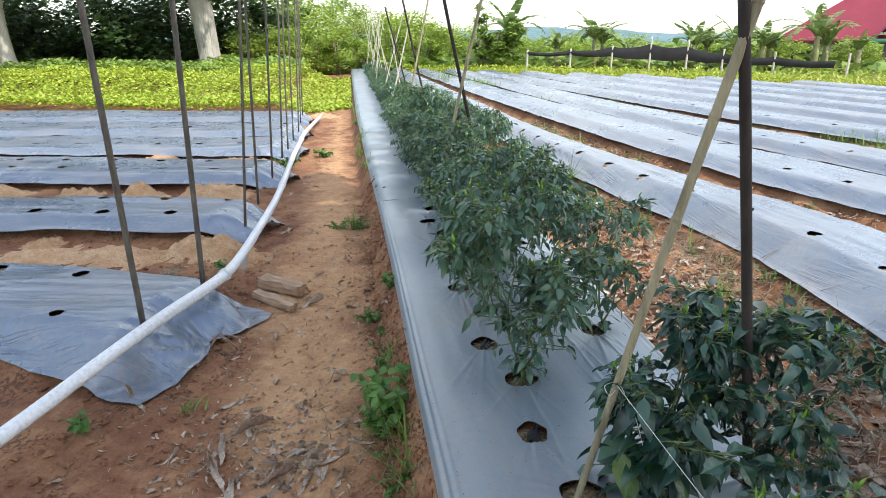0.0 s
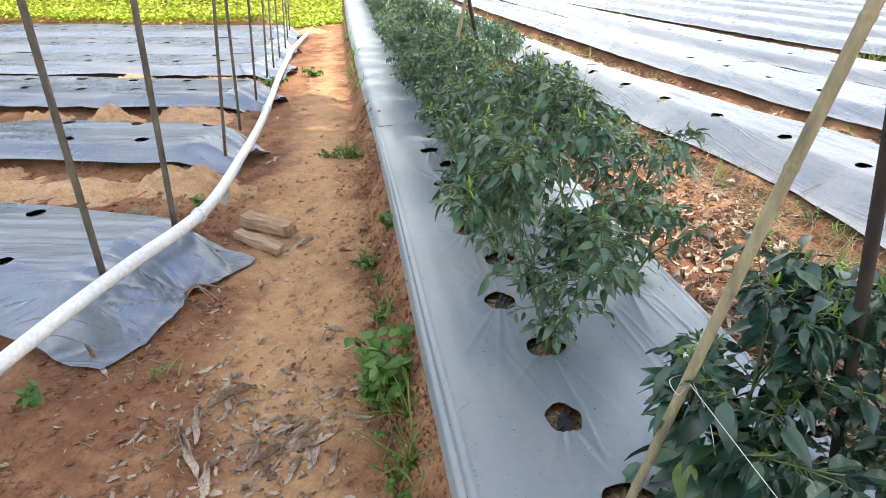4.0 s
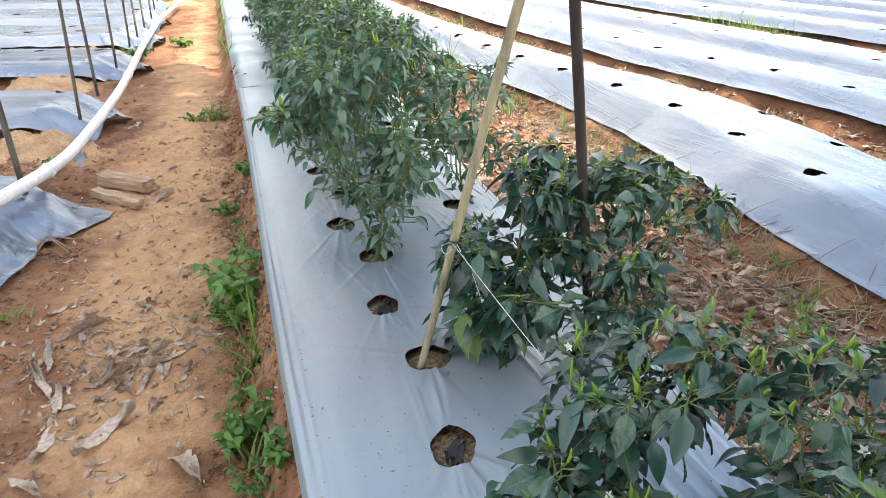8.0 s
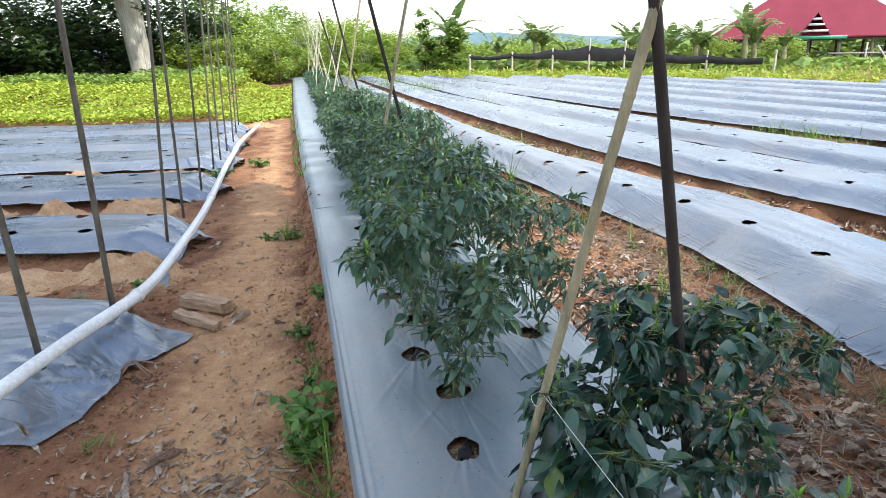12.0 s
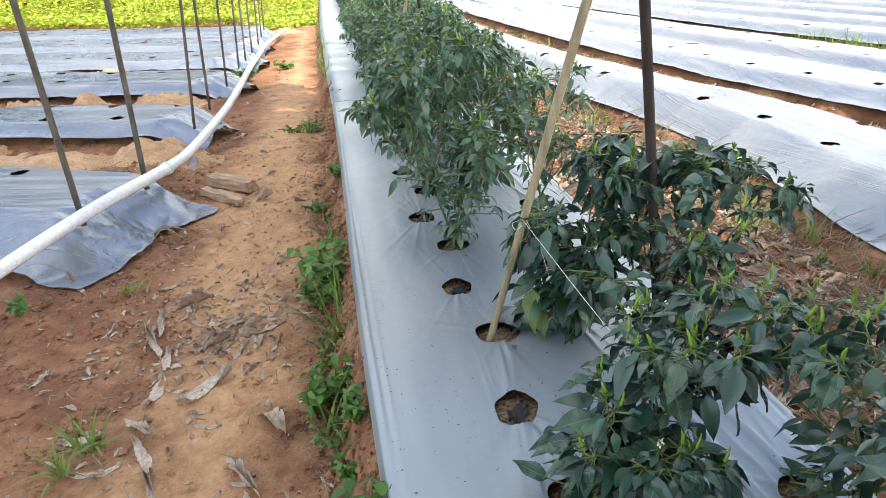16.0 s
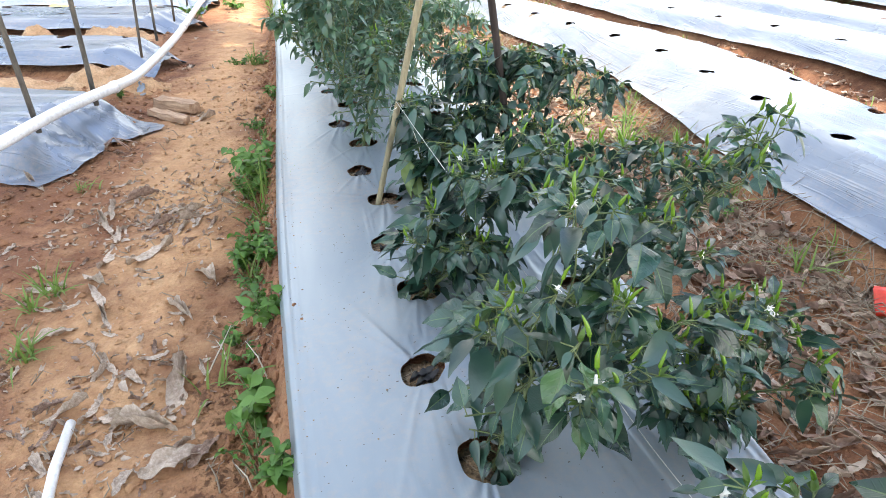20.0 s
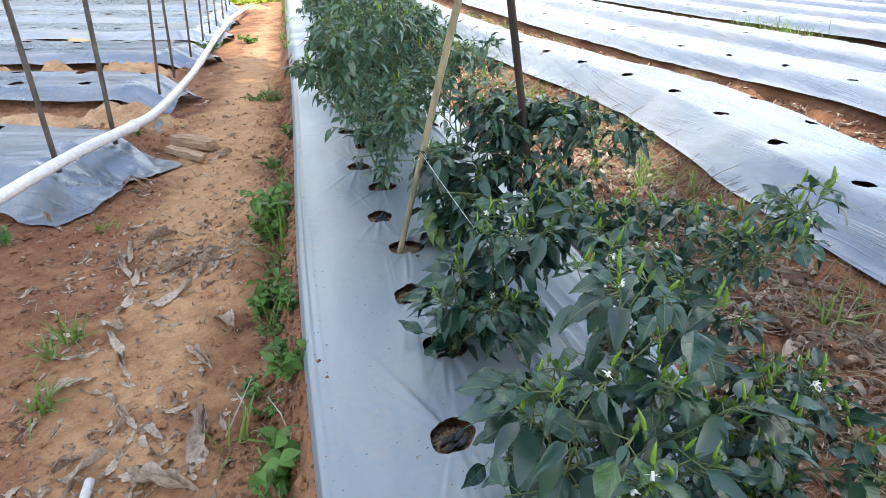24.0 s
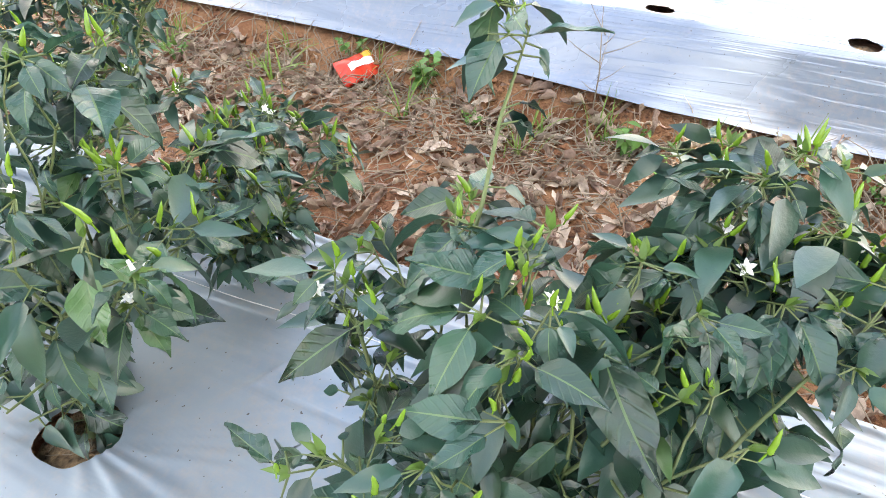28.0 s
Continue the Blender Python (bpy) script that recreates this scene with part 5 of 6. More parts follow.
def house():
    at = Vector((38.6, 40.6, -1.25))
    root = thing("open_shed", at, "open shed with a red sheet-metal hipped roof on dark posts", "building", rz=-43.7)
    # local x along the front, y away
    W, D_, ez, rz_ = 6.7, 5.2, 2.35, 5.75
    ridge = 2.0
    eav = [(-W, -D_, ez), (W, -D_, ez), (W, D_, ez), (-W, D_, ez)]
    top = [(-ridge - 0.2, 0, rz_), (ridge - 0.2, 0, rz_)]
    v = [Vector(p) for p in eav + top]
    slopes = [(0, 1, 5, 4), (1, 2, 5), (2, 3, 4, 5), (3, 0, 4)]
    for s in slopes:
        c = [v[i] for i in s]
        up = [p + Vector((0, 0, 0.08)) for p in c]
        n = len(c)
        faces = [tuple(range(n)), tuple(range(2 * n - 1, n - 1, -1))] + [(i, (i + 1) % n, n + (i + 1) % n, n + i) for i in range(n)]
        link_mesh("roof", c + up, faces, ROOF_RED, root, smooth_faces=False)
    # gablet breaking through the front slope
    gx, gy, gw, gh = 0.2, -D_ - 0.05, 1.0, 1.6
    g = Soup()
    g.add([(gx - gw, gy, ez - 0.05), (gx + gw, gy, ez - 0.05), (gx, gy, ez + gh), (gx, gy + 2.4, ez + gh)], [(0, 2, 3), (1, 3, 2)])
    gable = g.make("gablet_roof", ROOF_RED, root, smooth_faces=False)
    for k, zz in enumerate((0.45, 0.85, 1.2)):
        w = gw * (1 - zz / gh)
        Soup().box((2 * w, 0.06, 0.14), pose(gx, gy - 0.06, ez + zz)).make("slat", WHITE_PAINT, gable)
    Soup().box((2.6 * gw + 0.5, 0.1, 0.22), pose(gx + 0.3, gy - 0.12, ez + 0.02)).make("fascia_board", GREEN_PAINT, root)
    Soup().box((2.2, 0.1, 0.2), pose(W + 0.6, -D_ + 0.2, ez - 0.02)).make("fascia_board", GREEN_PAINT, root)
    Soup().box((2 * W, 0.12, 0.12), pose(0, -D_ + 0.15, ez - 0.12)).make("beam", POST_DARK, root)
    Soup().box((2 * W, 0.12, 0.12), pose(0, D_ - 0.15, ez - 0.12)).make("beam", POST_DARK, root)
    for x in (-W + 0.2, -3.2, -0.1, 1.7, 3.5, 5.0, W - 0.2):
        for y in (-D_ + 0.15, D_ - 0.15):
            Soup().box((0.17, 0.17, ez + 0.5), pose(x, y, (ez - 0.5) / 2 - 0.05)).make("post", POST_DARK, root)
    for x, tilt in ((3.2, 0), (4.4, -35), (5.6, 30), (6.2, 0)):
        Soup().box((0.1, 0.1, 2.2), pose(x, -D_ - 0.6, 0.9, 0, tilt, 0)).make("brace", POST_PALE, root)
    Soup().box((5.0, 0.08, 0.1), pose(3.6, -D_ - 0.6, 1.35)).make("rail", POST_PALE, root)
    low = thing("low_shed", (33.6, 25.0, -1.6), "low shed under a faded pink roof", "building", rz=-52)
    s = Soup()
    s.add([(-3.2, -2, 1.05), (3.6, -2, 1.0), (3.6, 2, 1.75), (-1.6, 2, 1.8)], [(0, 1, 2, 3)])
    s.add([(-3.2, -2, 1.0), (3.6, -2, 0.95), (3.6, 2, 1.7), (-1.6, 2, 1.75)], [(3, 2, 1, 0)])
    s.make("roof", ROOF_PINK, low, smooth_faces=False)
    for x in (-2.6, -0.6, 1.4, 3.2):
        Soup().box((0.12, 0.12, 1.3), pose(x, -1.8, 0.4)).make("post", POST_DARK, low)
    for x in (-1.4, 1.0, 3.2):
        Soup().box((0.12, 0.12, 2.0), pose(x, 1.7, 0.75)).make("post", POST_DARK, low)


house()


def far_hills():
    for k, (dist, base, seed) in enumerate(((700, -26, 1), (1100, -26, 2))):
        rg = np.random.RandomState(seed)
        v, f = [], []
        az = np.linspace(-60, 110, 220)
        for i, a in enumerate(az):
            t = radians(a)
            if k == 0:
                h = np.interp(a, [-60, 10, 16, 20, 24, 30, 40, 52, 70, 110], [10, 10, 14, 11, 9.5, -1, -4, 5, 6, 5]) + 3.0 * float(fbm(a * 0.35, 3.3, 4))
            else:
                h = np.interp(a, [-60, 16, 25, 40, 110], [8, 14, 9, 2, 4]) + 4.0 * float(fbm(a * 0.2, 8.3, 4, 1))
            for off, z in ((0, h), (-120, h * 0.3 + base * 0.6), (-200, base - 6)):
                v.append((math.sin(t) * (dist + off), math.cos(t) * (dist + off), z))
            if i:
                o = 3 * (i - 1)
                f += [(o, o + 1, o + 4, o + 3), (o + 1, o + 2, o + 5, o + 4)]
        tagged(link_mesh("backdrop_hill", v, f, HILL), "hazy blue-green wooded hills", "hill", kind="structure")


far_hills()


def strip(rg):
    """Weeds between the bed ends and the fence."""
    t = rg.uniform(0, 1)
    x = 3.0 + 17.5 * t
    y = float(field_end(x)) + rg.uniform(-0.3, 3.5)
    return (x, y, gz(x, y) + rg.uniform(0.02, 0.38) * rg.uniform(0.4, 1))


blades(15000, strip, (0.07, 0.2), HEDGE, "weed_strip", "sunlit weeds along the field end", "weeds", seed=9, wide=0.35, up=1.0)


def meadow(rg):
    a, d = rg.uniform(-5, 75), rg.uniform(30, 75)
    while 34 < a < 60 and d > 34:
        a, d = rg.uniform(-5, 75), rg.uniform(30, 75)
    x, y = d * math.sin(radians(a)), d * math.cos(radians(a))
    low = 0.12 if 33 < a < 56 else 0.5
    return (x, y, gz(x, y) + rg.uniform(0.0, low))


def shed_grass(rg):
    a, d = rg.uniform(30, 64), rg.uniform(24, 60)
    x, y = d * math.sin(radians(a)), d * math.cos(radians(a))
    if y < float(field_end(x)) + 0.4:
        x, y = x * 1.4, y * 1.4
    return (x, y, gz(x, y) + rg.uniform(0.0, 0.12))


blades(16000, shed_grass, (0.15, 0.4), SHRUB, "rough_grass", "rough sunlit grass round the sheds", "grass", seed=21, wide=0.25, up=1.0)
blades(22000, meadow, (0.4, 0.9), BUSH, "scrub", "green scrub beyond the fence", "scrub", seed=10, wide=0.5)


def far_wood(rg):
    a, dist = rg.uniform(8, 80), rg.uniform(74, 100)
    x, y = dist * math.sin(radians(a)), dist * math.cos(radians(a))
    top = 1.0 + 1.8 * float(smooth(36, 58, a)) + 1.2 * float(fbm(a * 0.6, 2.0, 3))
    return (x, y, -3.2 + (top + 3.2) * rg.rand() ** 0.6)


blades(9000, far_wood, (0.9, 2.0), BUSH, "far_woodland", "green woodland beyond the sheds", "woodland", seed=14, wide=0.7)


# ---- unseen trees, added behind the camera's stand to shade the near beds ----
tree((-0.2, -7.6), 8.5, 0.5, (1.0, 1.5, 10.0), 5.5, 9000, 70, "unseen spreading tree added to shade the near beds", TREE_LEAF, (0.4, 0.8))
tree((3.5, -8.6), 8.5, 0.45, (-0.5, 3.5, 10.5), 4.6, 8000, 71, "unseen spreading tree added to shade the near beds", TREE_LEAF, (0.4, 0.8))


# ---- small things on the soil ----
def curl_leaf(length, width, curl, seed):
    """A dry, curled and torn leaf with thickness, lying along y."""
    rg = random.Random(seed)
    rows, cols = 17, 6
    top, faces = [], []
    twist = rg.uniform(-0.9, 0.9)
    tear = [rg.uniform(0.62, 1.18) for _ in range(2 * rows + 4)]
    for i in range(rows + 1):
        t = i / rows
        w = width * 0.5 * max(0.05, math.sin(math.pi * t ** 0.8) ** 0.7)
        wl, wr = w * (tear[i] + tear[i + 1]) / 2, w * (tear[rows + i] + tear[rows + i + 2]) / 2
        for j in range(cols + 1):
            u = j / cols * 2 - 1
            x = u * (wl if u < 0 else wr) * (1 - 0.3 * min(curl, 1))
            z = curl * width * 0.7 * (u * u) * (0.7 + 0.5 * math.sin(t * 5 + seed)) + 0.07 * length * math.sin(t * 4.0 + seed) + x * math.sin(twist * (t - 0.5) * 2)
            z += length * (0.03 * math.sin(t * 17 + 4 * u + seed) + 0.02 * math.sin(t * 31 - 7 * u + 2 * seed) + rg.uniform(-1, 1) * 0.007)
            top.append((x + 0.05 * length * math.sin(t * 3 + seed) + 0.012 * length * math.sin(t * 14 + seed), (t - 0.5) * length, max(z, 0) + 0.015 * length))
    n = len(top)
    both = top + [(x, y, z - 0.0025) for x, y, z in top]
    for i in range(rows):
        for j in range(cols):
            a = i * (cols + 1) + j
            q = (a, a + 1, a + cols + 2, a + cols + 1)
            faces += [q, tuple(n + k for k in reversed(q))]
    return both, faces


LITTER = []
for k in range(8):
    v, f = curl_leaf(1.0, (0.24, 0.30, 0.2, 0.36, 0.28, 0.18, 0.32, 0.25)[k], (0.5, 0.9, 1.2, 0.3, 0.7, 1.4, 0.6, 1.0)[k], k + 3)
    for material in (DRY_LEAF, BROWN_LEAF):
        me = bpy.data.meshes.new("dry_leaf")
        me.from_pydata(v, [], f)
        me.materials.append(material)
        me.polygons.foreach_set("use_smooth", [True] * len(f))
        LITTER.append((me, v, f))


def dry_leaf(x, y, size, turn, k, label="curled dry leaf lying on bare soil", group="dry leaves on the path", wide=1.25):
    ob = new("dry_leaf", LITTER[k % len(LITTER)][0])
    ob.matrix_basis = pose(x, y, gz(x, y) + 0.001, 0, 0, turn) @ Matrix.Diagonal((size * wide, size, size, 1))
    return tagged(ob, label, "leaf", group)


rg = random.Random(501)
LEAVES_MID = [
    (0.223, 2.333, 0.153, -179), (0.151, 2.247, 0.094, -36), (0.226, 2.192, 0.189, -161), (0.427, 2.148, 0.14, -65), (0.609, 2.205, 0.176, -65), (0.281, 1.921, 0.171, 172), (0.456, 1.89, 0.197, -47), (0.355, 1.908, 0.082, -113), (0.282, 1.742, 0.147, -133), (0.324, 1.612, 0.2, -155), (0.382, 1.477, 0.142, -163), (0.609, 1.494, 0.19, -142),
    (0.666, 1.712, 0.205, -147), (0.124, 1.74, 0.124, -92), (0.241, 1.438, 0.128, -66), (0.186, 1.587, 0.1, -101), (0.367, 1.351, 0.084, -144)]
LEAVES_NEAR = [
    (0.451, 1.225, 0.114, -149), (0.468, 1.139, 0.076, 170), (0.438, 1.052, 0.111, 161), (0.532, 1.156, 0.084, -137), (0.34, 1.085, 0.102, -41), (0.377, 1.054, 0.118, -55), (0.575, 0.963, 0.232, -110), (0.582, 1.006, 0.156, -96), (0.671, 1.077, 0.21, 3), (0.367, 0.875, 0.102, -145), (0.427, 0.911, 0.09, -84), (0.703, 0.801, 0.173, -65),
    (0.764, 0.812, 0.11, -32), (0.695, 0.843, 0.066, -64), (0.053, 2.038, 0.061, -89), (-0.068, 1.985, 0.049, -69), (-0.103, 2.09, 0.056, -49)]
LEAVES_FAR = [
    (0.564, 2.244, 0.121, -43), (0.435, 2.087, 0.096, -47), (0.291, 2.099, 0.135, 5), (-0.113, 2.072, 0.086, -24), (-0.208, 2.716, 0.195, -148), (0.305, 2.462, 0.168, -63), (0.192, 2.64, 0.092, -61), (0.312, 3.225, 0.12, -170), (0.637, 2.821, 0.1, -122), (0.469, 3.643, 0.155, -52)]
for k, (x, y, length, turn) in enumerate(LEAVES_MID + LEAVES_NEAR + LEAVES_FAR):
    dry_leaf(x, y, length * 1.06, turn, 2 * rg.randrange(8) + (rg.random() < 0.1), group="large dry leaves on the path", wide=rg.uniform(0.75, 1.15))
for k in range(40):
    x, y = (rg.gauss(0.42, 0.18), rg.gauss(2.28, 0.14)) if k % 4 else (rg.gauss(0.45, 0.19), rg.gauss(1.0, 0.14))
    dry_leaf(x, y, rg.uniform(0.05, 0.11), rg.uniform(0, 360), 2 * rg.randrange(8) + (rg.random() < 0.2), group="large dry leaves on the path", wide=0.9)
for k in range(50):
    x, y = rg.uniform(-0.1, 0.92), 0.4 + 3.6 * rg.random() ** 1.3
    dry_leaf(x, y, rg.uniform(0.035, 0.09), rg.uniform(0, 360), 2 * rg.randrange(8) + (rg.random() < 0.3))
for k in range(24):
    dry_leaf(rg.uniform(0.1, 0.85), rg.uniform(4, 9), rg.uniform(0.04, 0.1), rg.uniform(0, 360), 2 * rg.randrange(8))
for k in range(85):
    x, y = 1.98 + 1.0 * rg.random(), rg.uniform(-0.9, 2.9)
    dry_leaf(x, y, rg.uniform(0.07, 0.17), rg.uniform(0, 360), 2 * rg.randrange(8) + (rg.random() < 0.55), "curled brown leaf in the litter between the beds", "leaf litter between the beds")


def litter_stuff():
    s, s2 = Soup(), Soup()
    rg = random.Random(77)
    for _ in range(3600):
        x, y = 1.97 + 1.02 * rg.random(), rg.uniform(-1.1, 3.6)
        me, v, f = LITTER[rg.randrange(16)]
        sz = 0.02 + 0.12 * rg.random() ** 1.8
        (s if rg.random() < 0.45 else s2).add(v, f, pose(x, y, gz(x, y) + 0.006, rg.uniform(-22, 22), rg.uniform(-22, 22), rg.uniform(0, 360)) @ Matrix.Diagonal((sz, sz, sz, 1)))
    for _ in range(1500):
        u = rg.random()
        if u < 0.35:
            x, y = rg.gauss(0.42, 0.2), rg.gauss(2.3, 0.2)
        elif u < 0.6:
            x, y = rg.gauss(0.45, 0.2), rg.gauss(1.0, 0.2)
        else:
            x, y = rg.uniform(-0.4, 0.95), 0.3 + 4.5 * rg.random() ** 1.2
        me, v, f = LITTER[rg.randrange(16)]
        sz = 0.012 + 0.035 * rg.random() ** 2
        (s if rg.random() < 0.6 else s2).add(v, f, pose(x, y, gz(x, y) + 0.002, rg.uniform(-22, 22), rg.uniform(-22, 22), rg.uniform(0, 360)) @ Matrix.Diagonal((sz * 1.6, sz, sz, 1)))
    for _ in range(2600):
        y = rg.uniform(0.0, 11)
        a, b = float(right_lo(0, y) + 2 * right_half(0, y)) + 0.02, float(right_lo(1, y)) - 0.02
        x = a + (b - a) * rg.random()
        me, v, f = LITTER[rg.randrange(16)]
        sz = rg.uniform(0.03, 0.1)
        (s if rg.random() < 0.5 else s2).add(v, f, pose(x, y, gz(x, y) + 0.006, rg.uniform(-22, 22), rg.uniform(-22, 22), rg.uniform(0, 360)) @ Matrix.Diagonal((sz, sz, sz, 1)))
    for _ in range(1900):
        y = 3.5 + 5.0 * rg.random() ** 1.3
        x = 2.0 + (float(right_lo(0, y)) - 2.05) * rg.random()
        me, v, f = LITTER[rg.randrange(16)]
        sz = rg.uniform(0.03, 0.11)
        (s if rg.random() < 0.55 else s2).add(v, f, pose(x, y, gz(x, y) + 0.006, rg.uniform(-22, 22), rg.uniform(-22, 22), rg.uniform(0, 360)) @ Matrix.Diagonal((sz, sz, sz, 1)))
    tagged(s.make("leaf_litter", DRY_LEAF), "crumbled dry leaf litter between the beds", "leaf litter", kind="stuff")
    tagged(s2.make("leaf_litter", BROWN_LEAF), "crumbled brown leaf litter between the beds", "leaf litter", kind="stuff")
    t = Soup()
    for _ in range(3600):
        u = rg.random()
        if u < 0.5:
            y = rg.uniform(-1.0, 5.5)
            x = float(right_lo(0, y)) - 0.02 - abs(rg.gauss(0, 0.22))
        elif u < 0.95:
            x, y = rg.uniform(1.95, 2.9), rg.uniform(-1.0, 3.0)
        else:
            x, y = rg.uniform(-0.1, 0.95), rg.uniform(0.4, 4.0)
        a, L = rg.uniform(0, 6.28), rg.uniform(0.03, 0.17)
        if x < 1.0:
            L *= 0.45
        p = Vector((x, y, gz(x, y) + 0.006))
        q = Vector((x + L * math.cos(a), y + L * math.sin(a), 0))
        q.z = gz(q.x, q.y) + rg.uniform(0.004, 0.05)
        mid = p.lerp(q, 0.5) + Vector((rg.uniform(-0.02, 0.02), rg.uniform(-0.02, 0.02), rg.uniform(0, 0.025)))
        t.tube([p, mid, q], [0.0022, 0.0018, 0.001], 4, False)
    tagged(t.make("dry_straw", TWIG), "dry straw and twigs on the soil", "straw", kind="stuff")


litter_stuff()


def crumbs():
    """Soil crumbs along the bed feet and in the loose ground."""
    s = Soup()
    rg = random.Random(91)
    base = [(0, 0, 0.6), (0.9, 0.1, 0), (0.2, 0.8, 0.05), (-0.8, 0.3, 0), (-0.3, -0.85, 0.08), (0.45, -0.6, 0.2), (0, 0, -0.5)]
    fc = [(0, 1, 2), (0, 2, 3), (0, 3, 4), (0, 4, 5), (0, 5, 1), (6, 2, 1), (6, 3, 2), (6, 4, 3), (6, 5, 4), (6, 1, 5)]
    for _ in range(11000):
        u = rg.random()
        if u < 0.35:
            x, y = rg.gauss(0.9, 0.08), rg.uniform(0.2, 6)
        elif u < 0.6:
            x, y = rg.uniform(-0.5, 0.95), 0.3 + 5 * rg.random() ** 1.4
        elif u < 0.85:
            x, y = rg.gauss(2.78, 0.16), rg.uniform(-1, 6)
        else:
            x, y = rg.uniform(-2.2, 0.1), rg.uniform(2.3, 7.5)
        sz = (0.003 + 0.017 * rg.random() ** 3.5) * (1.5 if x < 0.1 or x > 0.82 else 1.0)
        s.add([(p[0] * rg.uniform(0.7, 1.2), p[1] * rg.uniform(0.7, 1.2), p[2]) for p in base], fc, pose(x, y, gz(x, y) + sz * 0.2, 0, 0, rg.uniform(0, 360)) @ Matrix.Diagonal((sz, sz, sz, 1)))
    tagged(s.make("soil_crumbs", SOIL, smooth_faces=False), "loose crumbs of red soil along the bed feet", "soil", kind="stuff")


crumbs()


def soil_heap(x, y, r, h, seed):
    n = 26
    v, f = [], []
    for i in range(n + 1):
        for j in range(n + 1):
            px, py = (i / n * 2 - 1) * 1.25, (j / n * 2 - 1) * 1.25
            d = math.hypot(px, py)
            z = 0.6 * h * float(1 - smooth(0.1, 1.15, d)) * (1 + 0.6 * float(fbm(px * 2.2 + seed, py * 2.2, 4))) + 0.4 * h * float(fbm(px * 7 + seed, py * 7, 3, 1)) * (d < 1.1)
            v.append((x + px * r, y + py * r * 0.7, (z if d < 1.15 else -0.08) + max(gz(x + px * r, y + py * r * 0.7), 0.02) - 0.012))
    for i in range(n):
        for j in range(n):
            a = i * (n + 1) + j
            f.append((a, a + n + 1, a + n + 2, a + 1))
    tagged(link_mesh("soil_mound", v, f, CLOD), "crumbly heap of dry orange soil at a bed edge", "soil", "soil heaps between the beds")


for k, (x, y, r, h) in enumerate([(-0.33, 4.62, 0.26, 0.17), (-0.12, 4.48, 0.2, 0.12), (-1.55, 4.95, 0.14, 0.10), (-0.62, 6.28, 0.3, 0.2), (-1.3, 6.35, 0.2, 0.18), (-1.9, 6.45, 0.2, 0.17), (-2.7, 6.65, 0.25, 0.16), (-0.9, 4.55, 0.3, 0.09), (-1.5, 4.62, 0.35, 0.1), (-1.5, 7.95, 0.3, 0.2), (-0.6, 7.75, 0.35, 0.2), (0.12, 12.9, 0.28, 0.12)]):
    soil_heap(x, y, r * 1.25, h * 1.0, k * 3.7)


def weed(x, y, h, leaf, n, seed, label, stalks=6, material=WEED, spread_w=0.5, z=None):
    rg = random.Random(seed)
    root = thing("weed", (x, y, (gz(x, y) if z is None else z) - 0.005), label, "weed", "weeds beside the beds")
    lv = Soup()
    for k in range(stalks):
        a = 6.283 * k / stalks + rg.uniform(-0.5, 0.5)
        top = Vector((math.cos(a) * h * spread_w * rg.uniform(0.3, 1), math.sin(a) * h * spread_w * rg.uniform(0.3, 1), h * rg.uniform(0.6, 1)))
        mid = top * 0.5 + Vector((0, 0, h * 0.1))
        Soup().tube([(0, 0, -0.02), mid, top], [0.0028, 0.0022, 0.0012], 5, False).make("stalk", STEM, root)
        for i in range(int(n * 1.7)):
            t = rg.uniform(0.25, 1.0)
            p = (mid * (2 * t) if t < 0.5 else mid.lerp(top, 2 * t - 1))
            b = rg.uniform(0, 6.28)
            v, f = leaf_shape(leaf * rg.uniform(0.4, 1.0), leaf * rg.uniform(0.42, 0.62), rg.uniform(0.1, 0.6), rg.uniform(0.1, 0.5), 5)
            lv.add(v, f, frame_to(p, (math.cos(b), math.sin(b), rg.uniform(-0.7, 0.9)), rg.uniform(-0.7, 0.7)))
    lv.make("foliage", material, root)["kind"] = "stuff"
    return root


def grass(x, y, h, n, seed, label, width=0.0042, z=None, lean=0.75, wide=0.02):
    rg = random.Random(seed)
    root = thing("grass_tuft", (x, y, (gz(x, y) if z is None else z) - 0.01), label, "grass", "grass tufts round the beds")
    s = Soup()
    for k in range(n):
        a, L = rg.uniform(0, 6.28), h * rg.uniform(0.5, 1.1)
        tilt = rg.uniform(0.1, lean)
        o = Vector((rg.gauss(0, wide), rg.gauss(0, wide), 0))
        side = Vector((-math.sin(a), math.cos(a), 0)) * width
        pts = [o + Vector((math.cos(a) * L * t * math.sin(tilt * (1 + t)), math.sin(a) * L * t * math.sin(tilt * (1 + t)), L * t * math.cos(tilt * (1 + t)))) for t in (0, 0.35, 0.7, 1.0)]
        v = []
        for p, w in zip(pts, (1, 0.9, 0.6, 0.05)):
            v += [p - side * w, p + side * w + Vector((0, 0, 0.001))]
        s.add(v, [(0, 1, 3, 2), (2, 3, 5, 4), (4, 5, 7, 6)])
    s.make("foliage", GRASS, root)["kind"] = "stuff"
    return root


